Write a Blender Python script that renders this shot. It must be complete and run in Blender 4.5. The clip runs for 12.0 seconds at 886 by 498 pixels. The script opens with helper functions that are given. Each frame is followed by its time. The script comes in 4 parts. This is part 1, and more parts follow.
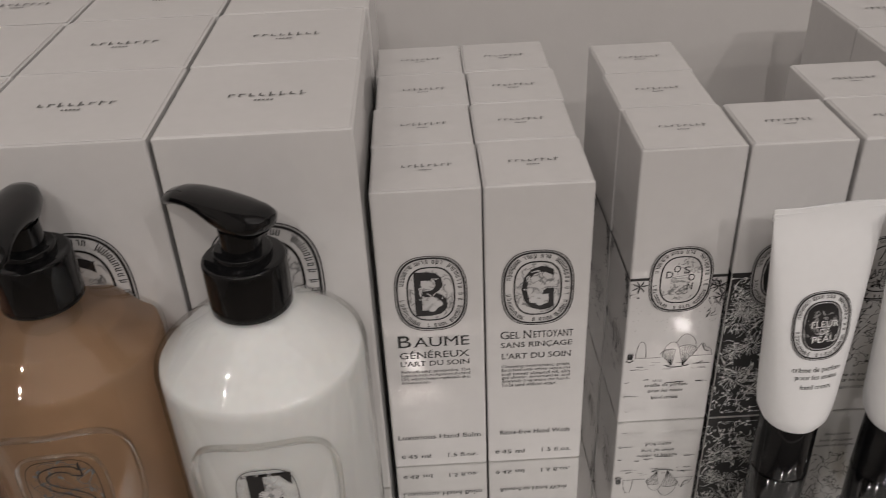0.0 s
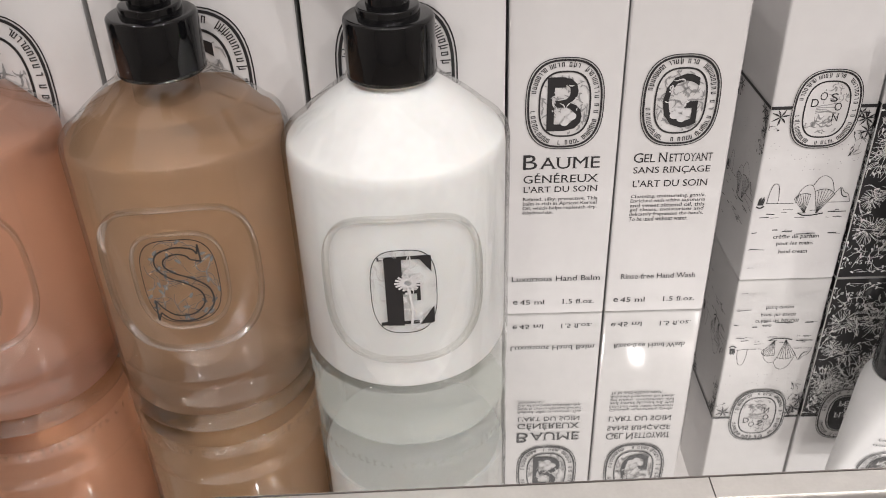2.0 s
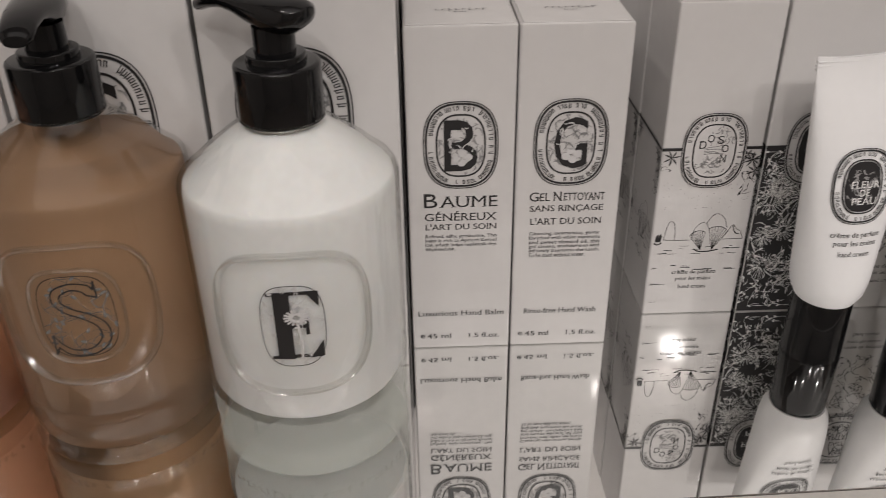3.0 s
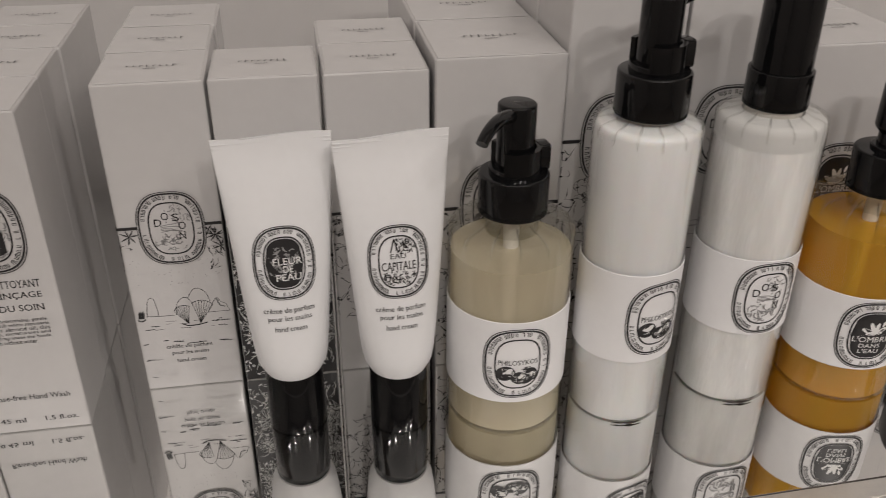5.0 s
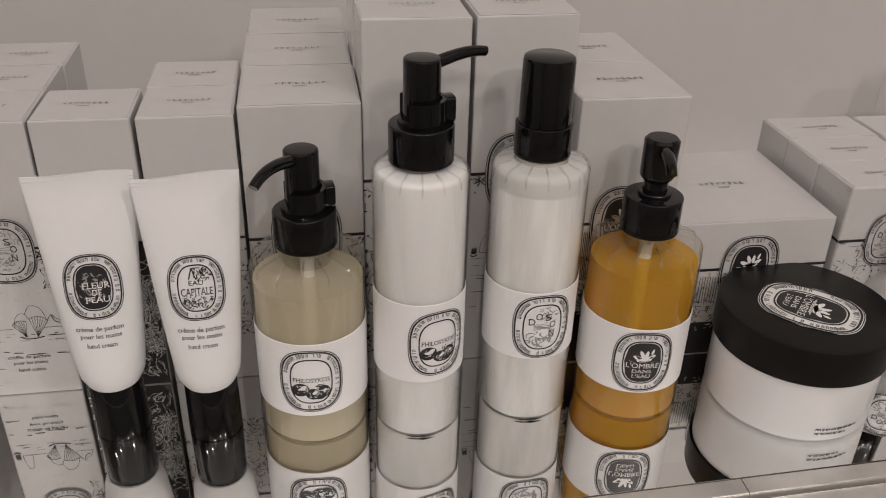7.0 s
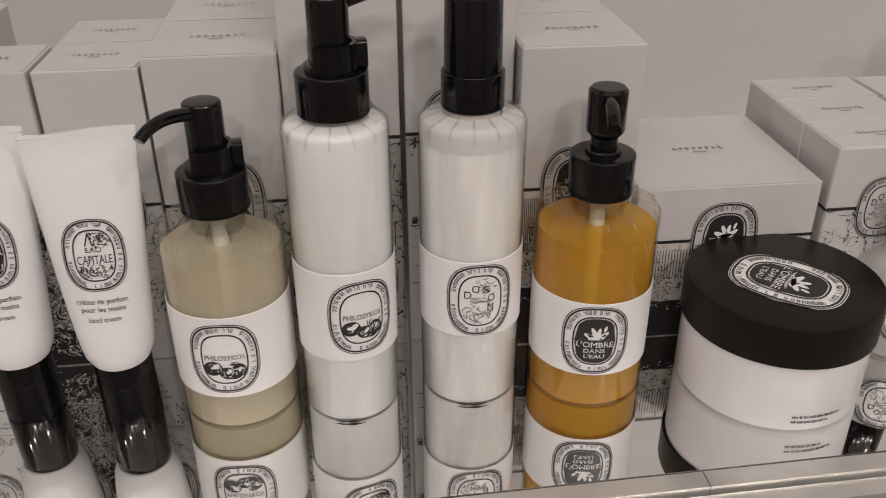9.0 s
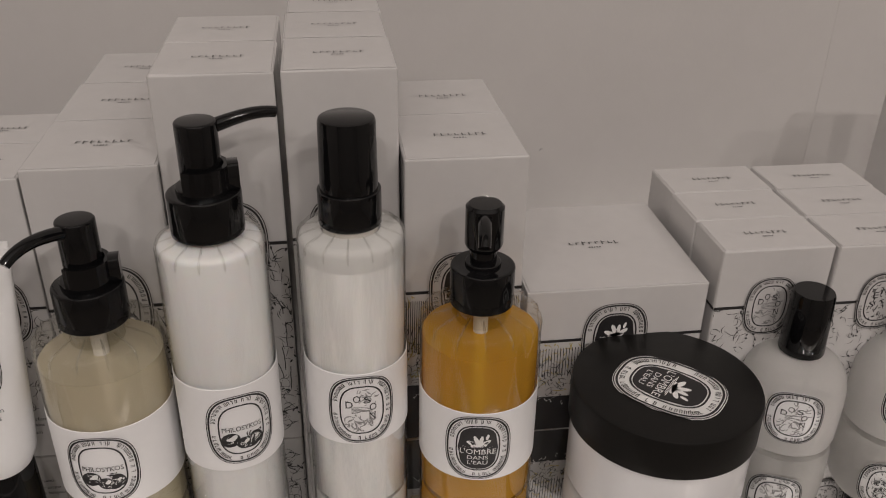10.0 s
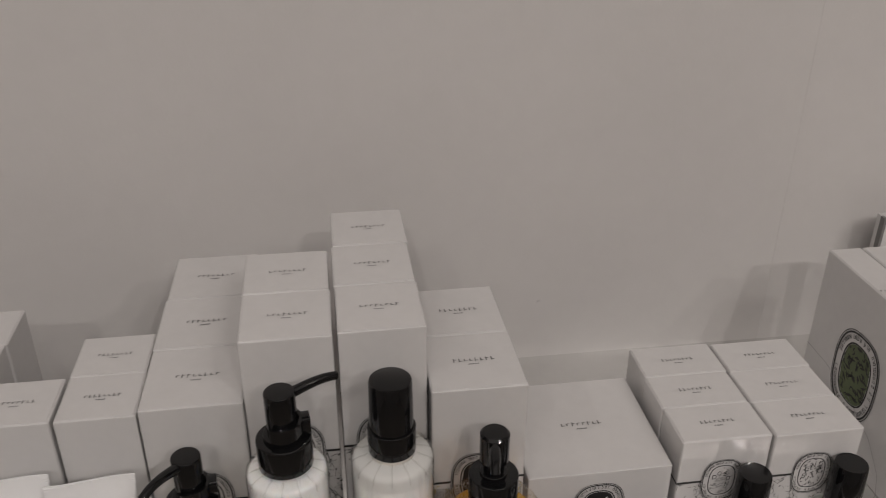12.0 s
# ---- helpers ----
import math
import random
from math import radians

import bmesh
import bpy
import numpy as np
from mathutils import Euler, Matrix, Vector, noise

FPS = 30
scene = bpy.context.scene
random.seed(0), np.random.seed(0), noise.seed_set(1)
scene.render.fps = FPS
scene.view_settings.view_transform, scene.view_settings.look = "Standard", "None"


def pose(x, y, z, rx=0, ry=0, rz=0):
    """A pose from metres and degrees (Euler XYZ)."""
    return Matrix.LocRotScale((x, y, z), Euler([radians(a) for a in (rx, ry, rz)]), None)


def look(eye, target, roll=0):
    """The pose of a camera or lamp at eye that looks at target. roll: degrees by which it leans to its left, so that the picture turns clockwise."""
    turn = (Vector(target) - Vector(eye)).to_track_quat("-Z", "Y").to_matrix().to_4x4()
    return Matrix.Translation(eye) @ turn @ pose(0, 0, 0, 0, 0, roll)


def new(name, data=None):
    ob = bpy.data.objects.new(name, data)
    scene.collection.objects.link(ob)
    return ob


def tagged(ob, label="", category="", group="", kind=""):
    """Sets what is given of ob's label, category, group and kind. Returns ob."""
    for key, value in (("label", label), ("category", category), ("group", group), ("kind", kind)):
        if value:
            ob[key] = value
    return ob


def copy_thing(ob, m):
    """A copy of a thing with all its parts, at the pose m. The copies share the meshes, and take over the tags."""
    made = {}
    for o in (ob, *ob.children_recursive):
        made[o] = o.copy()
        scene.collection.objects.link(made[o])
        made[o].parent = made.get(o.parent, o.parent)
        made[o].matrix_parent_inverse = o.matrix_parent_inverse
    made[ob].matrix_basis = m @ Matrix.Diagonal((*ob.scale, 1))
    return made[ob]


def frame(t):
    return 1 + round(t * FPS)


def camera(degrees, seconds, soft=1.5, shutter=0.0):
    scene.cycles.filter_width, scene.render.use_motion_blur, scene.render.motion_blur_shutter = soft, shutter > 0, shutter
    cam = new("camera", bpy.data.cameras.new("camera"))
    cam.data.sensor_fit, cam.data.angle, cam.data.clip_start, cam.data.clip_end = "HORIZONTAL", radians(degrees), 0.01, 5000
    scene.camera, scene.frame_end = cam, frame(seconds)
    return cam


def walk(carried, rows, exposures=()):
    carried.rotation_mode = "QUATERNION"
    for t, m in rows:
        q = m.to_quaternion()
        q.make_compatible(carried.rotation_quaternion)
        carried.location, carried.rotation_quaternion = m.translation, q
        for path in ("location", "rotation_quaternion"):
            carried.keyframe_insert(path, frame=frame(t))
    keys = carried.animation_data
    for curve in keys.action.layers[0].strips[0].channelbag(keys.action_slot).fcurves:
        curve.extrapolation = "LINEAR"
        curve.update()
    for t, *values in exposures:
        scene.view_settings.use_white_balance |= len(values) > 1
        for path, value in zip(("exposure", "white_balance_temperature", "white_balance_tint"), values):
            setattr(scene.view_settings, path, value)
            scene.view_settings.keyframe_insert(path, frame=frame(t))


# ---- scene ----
import collections

cam = camera(54.1, 12.0, 0.95, 0.2)
METRES, EYE, TILT, LEAN, TURN = 0.7, 0.276, 0.0, 0.0, -0.6
ROWS = [
    (0.0, 0.0, 0.0, 0.0, -1.53, -32.67, 2.38),
    (0.5, -0.0516, 0.0017, -0.0252, -0.76, -33.4, 2.48),
    (1.0, -0.0655, 0.0058, -0.0619, -0.51, -33.97, 1.86),
    (1.5, -0.066, -0.0011, -0.0825, -0.35, -33.68, 1.9),
    (2.0, -0.0615, -0.0222, -0.0954, 0.09, -32.7, 1.61),
    (2.5, -0.054, -0.0353, -0.094, 0.23, -31.18, 1.26),
    (4.5, 0.1499, -0.0337, -0.0615, -9.73, -29.82, -0.02),
    (5.0, 0.2129, -0.0362, -0.0596, -9.16, -29.6, -0.29),
    (5.5, 0.2675, -0.0459, -0.0468, -8.88, -29.6, -0.83),
    (6.0, 0.2854, -0.046, -0.0371, -8.81, -29.43, -0.7),
    (6.5, 0.2938, -0.0573, -0.0288, -8.55, -29.52, -0.97),
    (7.0, 0.323, -0.09, -0.0191, -8.53, -29.41, -1.39),
    (9.0, 0.3949, -0.0663, -0.061, -5.89, -29.2, 0.26),
    (9.5, 0.4357, -0.053, -0.0436, -5.86, -28.61, 0.33),
    (10.0, 0.4481, -0.0503, -0.0129, -7.24, -28.2, -0.77),
    (10.5, 0.466, -0.062, 0.0161, -7.01, -28.1, -0.54),
    (11.0, 0.4845, -0.0724, 0.0722, -8.03, -27.61, 0.11),
    (11.5, 0.4767, -0.0812, 0.1489, -8.32, -26.78, 0.06),
    (12.0, 0.4267, -0.1053, 0.1836, -7.55, -27.69, -0.1),
]
EXPOSURES = [(0, -0.15, 6500, 11), (0.5, 0.36, 6300, 11), (1, 0.46, 6250, 11), (1.5, 0.54, 6250, 11), (2.0, 0.79, 6300, 11), (2.3, 0.54, 6300, 11), (2.7, 0.15, 6500, 11), (4.3, 0.1, 6500, 11), (4.5, 0.1, 6500, 11), (5.0, -0.12, 6600, 11), (5.5, -0.58, 6700, 13), (6.5, -0.54, 6700, 13), (7.0, -0.10, 6700, 13), (7.2, 0.1, 6700, 13), (8.8, 0.05, 6700, 13), (9.1, -0.08, 6700, 13), (9.5, -0.6, 6700, 13), (10, -0.3, 6700, 13), (10.5, 0.25, 6500, 11), (11, 0.25, 6500, 11), (11.5, -0.2, 6500, 11), (12, -0.27, 6500, 11)]
walk(cam, [(t, pose(0, 0, EYE, TILT, LEAN, TURN) @ pose(METRES * x, METRES * y, METRES * z, 90 + pitch, roll, yaw)) for t, x, y, z, yaw, pitch, roll in ROWS], EXPOSURES)

# ---- light: dim shop interior, one spotlight behind the viewer, an added fill overhead ----
world = bpy.data.worlds.new("shop_ambient")
scene.world = world
world.use_nodes = True
world.node_tree.nodes["Background"].inputs["Color"].default_value = (1.0, 0.94, 0.88, 1)
world.node_tree.nodes["Background"].inputs["Strength"].default_value = 0.05


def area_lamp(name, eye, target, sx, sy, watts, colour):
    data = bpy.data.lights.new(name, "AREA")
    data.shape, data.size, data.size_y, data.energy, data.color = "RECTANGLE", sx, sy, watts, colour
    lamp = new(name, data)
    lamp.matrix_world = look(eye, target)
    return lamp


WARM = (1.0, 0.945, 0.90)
area_lamp("spot_lamp", (0.50, -1.45, 1.46), (0.25, 0.28, 0.05), 0.014, 0.014, 1.3, WARM)
# Broad soft fill without a fixture, added to lift the ambient light.
area_lamp("overhead_fill", (0.4, -1.1, 1.86), (0.4, -1.1, 0.0), 2.9, 2.2, 11.5, WARM)
# a row of small ceiling downlights along the shelf
for lamp_x, lamp_y, watts in ((-1.15, -0.75, 4.2), (-0.55, -1.35, 4.6), (-0.10, -2.00, 9.0), (0.95, -2.10, 10.0), (1.25, -1.20, 5.8), (1.75, -1.70, 6.8)):
    area_lamp("downlight", (lamp_x, lamp_y, 1.84), (0.2 + 0.25 * lamp_x, 0.28, 0.05), 0.05, 0.05, watts, WARM)


# ---- materials ----
def principled(name, colour, rough=0.5, metal=0.0, coat=0.0, noise_scale=0.0, vary=0.0, bump=0.0, bump_scale=600.0, spec=0.5, fine=0.0, transmission=0.0, ior=1.45, sss=0.0, streak=0.0):
    """Principled surface with two scales of colour variation and a fine relief."""
    mat = bpy.data.materials.new(name)
    mat.use_nodes = True
    nt = mat.node_tree
    b = nt.nodes["Principled BSDF"]
    b.inputs["Base Color"].default_value = (*colour, 1)
    b.inputs["Roughness"].default_value = rough
    b.inputs["Metallic"].default_value = metal
    b.inputs["Coat Weight"].default_value = coat
    b.inputs["Coat Roughness"].default_value = 0.035
    b.inputs["Specular IOR Level"].default_value = spec
    b.inputs["Transmission Weight"].default_value = transmission
    b.inputs["IOR"].default_value = ior
    if sss:
        b.inputs["Subsurface Weight"].default_value = sss
        b.inputs["Subsurface Radius"].default_value = (0.01, 0.007, 0.005)
        b.inputs["Subsurface Scale"].default_value = 0.5
    coord = nt.nodes.new("ShaderNodeTexCoord")
    if vary:
        big = nt.nodes.new("ShaderNodeTexNoise")
        big.inputs["Scale"].default_value = noise_scale
        big.inputs["Detail"].default_value = 5
        small = nt.nodes.new("ShaderNodeTexNoise")
        small.inputs["Scale"].default_value = noise_scale * 14
        small.inputs["Detail"].default_value = 3
        both = nt.nodes.new("ShaderNodeMath")
        both.operation = "MULTIPLY_ADD"
        both.inputs[1].default_value = 0.35
        ramp = nt.nodes.new("ShaderNodeValToRGB")
        lo = tuple(c * (1 - vary) for c in colour)
        hi = tuple(min(1, c * (1 + vary * 0.6)) for c in colour)
        ramp.color_ramp.elements[0].color, ramp.color_ramp.elements[1].color = (*lo, 1), (*hi, 1)
        ramp.color_ramp.elements[0].position, ramp.color_ramp.elements[1].position = 0.4, 0.95
        spread = coord.outputs["Object"]
        if streak:
            lean = nt.nodes.new("ShaderNodeMapping")
            lean.inputs["Rotation"].default_value = (0.25, streak, 0.0)
            lean.inputs["Scale"].default_value = (1.0, 1.0, 0.16)
            nt.links.new(spread, lean.inputs["Vector"])
            spread = lean.outputs["Vector"]
        for node in (big, small):
            nt.links.new(spread, node.inputs["Vector"])
        nt.links.new(small.outputs["Fac"], both.inputs[0])
        nt.links.new(big.outputs["Fac"], both.inputs[2])
        nt.links.new(both.outputs[0], ramp.inputs["Fac"])
        nt.links.new(ramp.outputs["Color"], b.inputs["Base Color"])
    if bump:
        bn = nt.nodes.new("ShaderNodeTexNoise")
        bn.inputs["Scale"].default_value = bump_scale
        bn.inputs["Detail"].default_value = 4
        bp = nt.nodes.new("ShaderNodeBump")
        bp.inputs["Strength"].default_value = bump
        bp.inputs["Distance"].default_value = 0.0006
        nt.links.new(coord.outputs["Object"], bn.inputs["Vector"])
        nt.links.new(bn.outputs["Fac"], bp.inputs["Height"])
        nt.links.new(bp.outputs["Normal"], b.inputs["Normal"])
    return mat


def clear_shell(name, tint, gloss_rough=0.03, power=3.2, least=0.05):
    """Thin clear wall: light goes straight through, with a Fresnel gloss on top."""
    mat = bpy.data.materials.new(name)
    mat.use_nodes = True
    nt = mat.node_tree
    nt.nodes.remove(nt.nodes["Principled BSDF"])
    out = nt.nodes["Material Output"]
    clear = nt.nodes.new("ShaderNodeBsdfTransparent")
    clear.inputs["Color"].default_value = (*tint, 1)
    gloss = nt.nodes.new("ShaderNodeBsdfGlossy")
    gloss.inputs["Roughness"].default_value = gloss_rough
    facing = nt.nodes.new("ShaderNodeLayerWeight")
    facing.inputs["Blend"].default_value = 0.5
    steep = nt.nodes.new("ShaderNodeMath")
    steep.operation = "POWER"
    steep.inputs[1].default_value = power
    nt.links.new(facing.outputs["Facing"], steep.inputs[0])
    fres = nt.nodes.new("ShaderNodeMath")
    fres.operation = "MULTIPLY_ADD"
    fres.inputs[1].default_value, fres.inputs[2].default_value = 0.75, least
    nt.links.new(steep.outputs[0], fres.inputs[0])
    mix = nt.nodes.new("ShaderNodeMixShader")
    nt.links.new(fres.outputs[0], mix.inputs[0])
    nt.links.new(clear.outputs[0], mix.inputs[1])
    nt.links.new(gloss.outputs[0], mix.inputs[2])
    nt.links.new(mix.outputs[0], out.inputs["Surface"])
    return mat


def cloudy_liquid(name, colour, through_colour, clear_part, rough=0.08, straight=False):
    """Liquid: part scatters its own colour both ways, part lets the view through."""
    mat = bpy.data.materials.new(name)
    mat.use_nodes = True
    nt = mat.node_tree
    nt.nodes.remove(nt.nodes["Principled BSDF"])
    out = nt.nodes["Material Output"]
    noise_tex = nt.nodes.new("ShaderNodeTexNoise")
    noise_tex.inputs["Scale"].default_value = 38
    noise_tex.inputs["Detail"].default_value = 3
    coord = nt.nodes.new("ShaderNodeTexCoord")
    nt.links.new(coord.outputs["Object"], noise_tex.inputs["Vector"])
    ramp = nt.nodes.new("ShaderNodeValToRGB")
    ramp.color_ramp.elements[0].color = (*[c * 0.86 for c in colour], 1)
    ramp.color_ramp.elements[1].color = (*[min(1, c * 1.1) for c in colour], 1)
    nt.links.new(noise_tex.outputs["Fac"], ramp.inputs["Fac"])
    diff = nt.nodes.new("ShaderNodeBsdfDiffuse")
    trans = nt.nodes.new("ShaderNodeBsdfTranslucent")
    for node in (diff, trans):
        nt.links.new(ramp.outputs["Color"], node.inputs["Color"])
    milk = nt.nodes.new("ShaderNodeMixShader")
    milk.inputs[0].default_value = 0.3
    nt.links.new(diff.outputs[0], milk.inputs[1])
    nt.links.new(trans.outputs[0], milk.inputs[2])
    clear = nt.nodes.new("ShaderNodeBsdfTransparent" if straight else "ShaderNodeBsdfRefraction")
    clear.inputs["Color"].default_value = (*through_colour, 1)
    if not straight:
        clear.inputs["IOR"].default_value = 1.33
        clear.inputs["Roughness"].default_value = rough
    body = nt.nodes.new("ShaderNodeMixShader")
    body.inputs[0].default_value = clear_part
    nt.links.new(milk.outputs[0], body.inputs[1])
    nt.links.new(clear.outputs[0], body.inputs[2])
    nt.links.new(body.outputs[0], out.inputs["Surface"])
    return mat


CARTON = principled("white_carton", (0.575, 0.562, 0.556), 0.5, coat=0.8, noise_scale=11, vary=0.07, bump=0.16, bump_scale=130)
INK = principled("black_ink", (0.018, 0.017, 0.018), 0.45)
GREY_INK = principled("grey_ink", (0.27, 0.265, 0.265), 0.5)
MARK_INK = principled("mark_ink", (0.12, 0.118, 0.115), 0.5)
PALE_INK = principled("pale_ink", (0.55, 0.54, 0.54), 0.5)
PAPER = principled("white_label_paper", (0.83, 0.825, 0.83), 0.45, noise_scale=25, vary=0.04, bump=0.1, bump_scale=1500)
WHITE_INK = principled("white_ink", (0.78, 0.78, 0.77), 0.5)
BLACK_PLASTIC = principled("black_plastic", (0.005, 0.005, 0.0055), 0.07, noise_scale=60, vary=0.25, spec=0.42)
SATIN_BLACK = principled("satin_black_lid", (0.009, 0.0085, 0.008), 0.40, noise_scale=40, vary=0.2, bump=0.08, bump_scale=2500, spec=0.25)
TUBE_WHITE = principled("white_tube_plastic", (0.78, 0.78, 0.785), 0.38, noise_scale=20, vary=0.04, bump=0.06, bump_scale=250)
CREAM = principled("white_lotion", (0.88, 0.885, 0.905), 0.2, coat=0.45, noise_scale=80, vary=0.10, sss=0.2, streak=0.35)
BOTTLED_CREAM = principled("bottled_cream", (0.76, 0.77, 0.78), 0.5, coat=0.0, noise_scale=28, vary=0.12, sss=0.15)
LOTION_CLOUD = principled("mottled_lotion", (0.89, 0.885, 0.89), 0.22, coat=0.6, noise_scale=120, vary=0.20, sss=0.15, streak=0.45)
JAR_WHITE = principled("white_jar", (0.81, 0.81, 0.825), 0.25, coat=0.4, noise_scale=30, vary=0.03)
WALL = principled("painted_wall", (0.55, 0.53, 0.518), 0.62, noise_scale=5, vary=0.05, bump=0.12, bump_scale=350)
MIRROR = principled("mirror_shelf_top", (0.85, 0.85, 0.84), 0.025, metal=1.0, noise_scale=14, vary=0.05)
METAL = principled("brushed_metal_trim", (0.66, 0.64, 0.61), 0.28, metal=0.6, noise_scale=60, vary=0.12)
DARK_TRIM = principled("dark_bronze_trim", (0.06, 0.05, 0.045), 0.35, metal=0.5, noise_scale=50, vary=0.3)
SHELL = clear_shell("clear_bottle_wall", (0.97, 0.97, 0.955))
# Pale scatter colour stands in for light carried through the clear base glass.
LIT_BASE_GLASS = cloudy_liquid("lit_base_glass", (0.80, 0.815, 0.785), (0.975, 0.985, 0.97), 0.74, 0.0, True)
RIB_GLASS = clear_shell("moulded_rib", (0.99, 0.99, 0.985), 0.10, 2.2, 0.07)
RIM_GLASS = clear_shell("raised_glass_rim", (0.90, 0.90, 0.885), 0.06, 1.7, 0.10)
NECK_PLASTIC = principled("pale_neck_plastic", (0.72, 0.69, 0.64), 0.4, noise_scale=80, vary=0.05)
FROST = principled("frosted_glass", (0.86, 0.85, 0.83), 0.30, transmission=0.62, ior=1.16, noise_scale=40, vary=0.04)
THIN_FILM = cloudy_liquid("thin_lotion_film", (0.95, 0.945, 0.945), (0.97, 0.97, 0.97), 0.16, 0.25)
LIQ_TAN = cloudy_liquid("tan_liquid", (0.45, 0.295, 0.19), (0.85, 0.67, 0.50), 0.55, 0.28)
LIQ_PINK = cloudy_liquid("pink_liquid", (0.64, 0.37, 0.27), (0.95, 0.66, 0.49), 0.56, 0.30)
LIQ_PALE = cloudy_liquid("pale_yellow_liquid", (1.0, 0.88, 0.69), (1.0, 0.94, 0.85), 0.46, 0.03, True)
LIQ_AMBER = cloudy_liquid("amber_liquid", (1.0, 0.58, 0.08), (1.0, 0.76, 0.25), 0.50, 0.03, True)
GREEN_PRINT = principled("green_print", (0.19, 0.22, 0.11), 0.45, noise_scale=50, vary=0.2)
DARK_GREEN = principled("dark_green_print", (0.10, 0.125, 0.06), 0.45, noise_scale=50, vary=0.2)
CARD_EDGE = principled("dark_card_edge", (0.16, 0.155, 0.15), 0.5, noise_scale=50, vary=0.15)
ROOM = principled("shop_wall", (0.52, 0.49, 0.465), 0.7, noise_scale=2, vary=0.12)
FLOOR = principled("shop_floor", (0.30, 0.26, 0.22), 0.4, noise_scale=3, vary=0.2)
PLINTH = principled("shelf_base", (0.42, 0.40, 0.38), 0.45, noise_scale=8, vary=0.1)
OCHRE_INK = principled("ochre_ink", (0.42, 0.34, 0.12), 0.5)


# ---- mesh helpers ----
def mesh_of(name, bm, material, smooth=False):
    me = bpy.data.meshes.new(name)
    bm.normal_update()
    bm.to_mesh(me)
    bm.free()
    me.materials.append(material)
    if smooth:
        me.shade_smooth()
        me.set_sharp_from_angle(angle=radians(38))
    return me


def part(name, bm, material, parent, label="", smooth=False):
    ob = new(name, mesh_of(name, bm, material, smooth))
    ob.parent = parent
    if label:
        tagged(ob, label)
    return ob


def thing(name, at, label, category, group="", turn=0.0):
    ob = new(name)
    ob.matrix_basis = pose(*at, 0, 0, turn)
    ob.empty_display_size = 0.01
    return tagged(ob, label, category, group)


def structure(name, bm, material, label):
    return tagged(new(name, mesh_of(name, bm, material)), label, "", "", "structure")


def block(bm, x0, x1, y0, y1, z0, z1, bevel=0.0, segments=2):
    r = bmesh.ops.create_cube(bm, size=1)
    bmesh.ops.transform(bm, verts=r["verts"], matrix=Matrix.LocRotScale(((x0 + x1) / 2, (y0 + y1) / 2, (z0 + z1) / 2), None, (x1 - x0, y1 - y0, z1 - z0)))
    if bevel:
        edges = list({e for v in r["verts"] for e in v.link_edges})
        bmesh.ops.bevel(bm, geom=edges, offset=bevel, segments=segments, affect="EDGES", profile=0.6)
    return bm


def lathe(bm, profile, cx=0.0, cy=0.0, n=56, flute=None):
    """Turns (radius, height) pairs round the upright axis; flute(z, angle) may scale the radius."""
    rings = []
    for r, z in profile:
        if r < 1e-6:
            rings.append([bm.verts.new((cx, cy, z))])
            continue
        ring = []
        for i in range(n):
            a = 2 * math.pi * i / n
            k = r * (flute(z, a) if flute else 1.0)
            ring.append(bm.verts.new((cx + k * math.cos(a), cy + k * math.sin(a), z)))
        rings.append(ring)
    for a, b in zip(rings, rings[1:]):
        if len(a) == 1 and len(b) == 1:
            continue
        for i in range(n):
            j = (i + 1) % n
            if len(a) == 1:
                bm.faces.new((a[0], b[j], b[i]))
            elif len(b) == 1:
                bm.faces.new((a[i], a[j], b[0]))
            else:
                bm.faces.new((a[i], a[j], b[j], b[i]))
    bmesh.ops.recalc_face_normals(bm, faces=bm.faces)
    return bm


def rounded(r, z0, z1, b0=0.0, b1=0.0, steps=4):
    """A closed lathe profile of a cylinder with rounded lower and upper rims."""
    out = [(0, z0)]
    for i in range(steps + 1):
        a = math.pi / 2 * i / steps
        out.append((r - b0 + b0 * math.sin(a), z0 + b0 - b0 * math.cos(a)))
    for i in range(steps + 1):
        a = math.pi / 2 * i / steps
        out.append((r - b1 + b1 * math.cos(a), z1 - b1 + b1 * math.sin(a)))
    return out + [(0, z1)]


def loft(bm, sections, n=20, power=2.0):
    """Closed skin over (centre, half width, half height, direction) sections; width lies across the direction, level."""
    rings = []
    for c, hw, hh, d in sections:
        d = Vector(d).normalized()
        side = d.cross(Vector((0, 0, 1))).normalized()
        up = side.cross(d)
        ring = []
        for i in range(n):
            a = 2 * math.pi * i / n
            ca, sa = math.cos(a), math.sin(a)
            u = math.copysign(abs(ca) ** (2 / power), ca) * hw
            v = math.copysign(abs(sa) ** (2 / power), sa) * hh
            ring.append(bm.verts.new(Vector(c) + side * u + up * v))
        rings.append(ring)
    for a, b in zip(rings, rings[1:]):
        for i in range(n):
            j = (i + 1) % n
            bm.faces.new((a[i], a[j], b[j], b[i]))
    bm.faces.new(rings[0])
    bm.faces.new(rings[-1][::-1])
    bmesh.ops.recalc_face_normals(bm, faces=bm.faces)
    return bm


# ---- printing: flat shapes in a (u, v) sheet that is laid on a face or wrapped on a cylinder ----
def on_front(y, x0=0.0, z0=0.0, lift=0.00025):
    return lambda u, v: Vector((x0 + u, y - lift, z0 + v))


def on_left(x, y0=0.0, z0=0.0, lift=0.00025):
    return lambda u, v: Vector((x - lift, y0 - u, z0 + v))


def on_top(z, x0=0.0, y0=0.0, lift=0.00025, right=(1, 0), up=(0, 1)):
    return lambda u, v: Vector((x0 + u * right[0] + v * up[0], y0 + u * right[1] + v * up[1], z + lift))


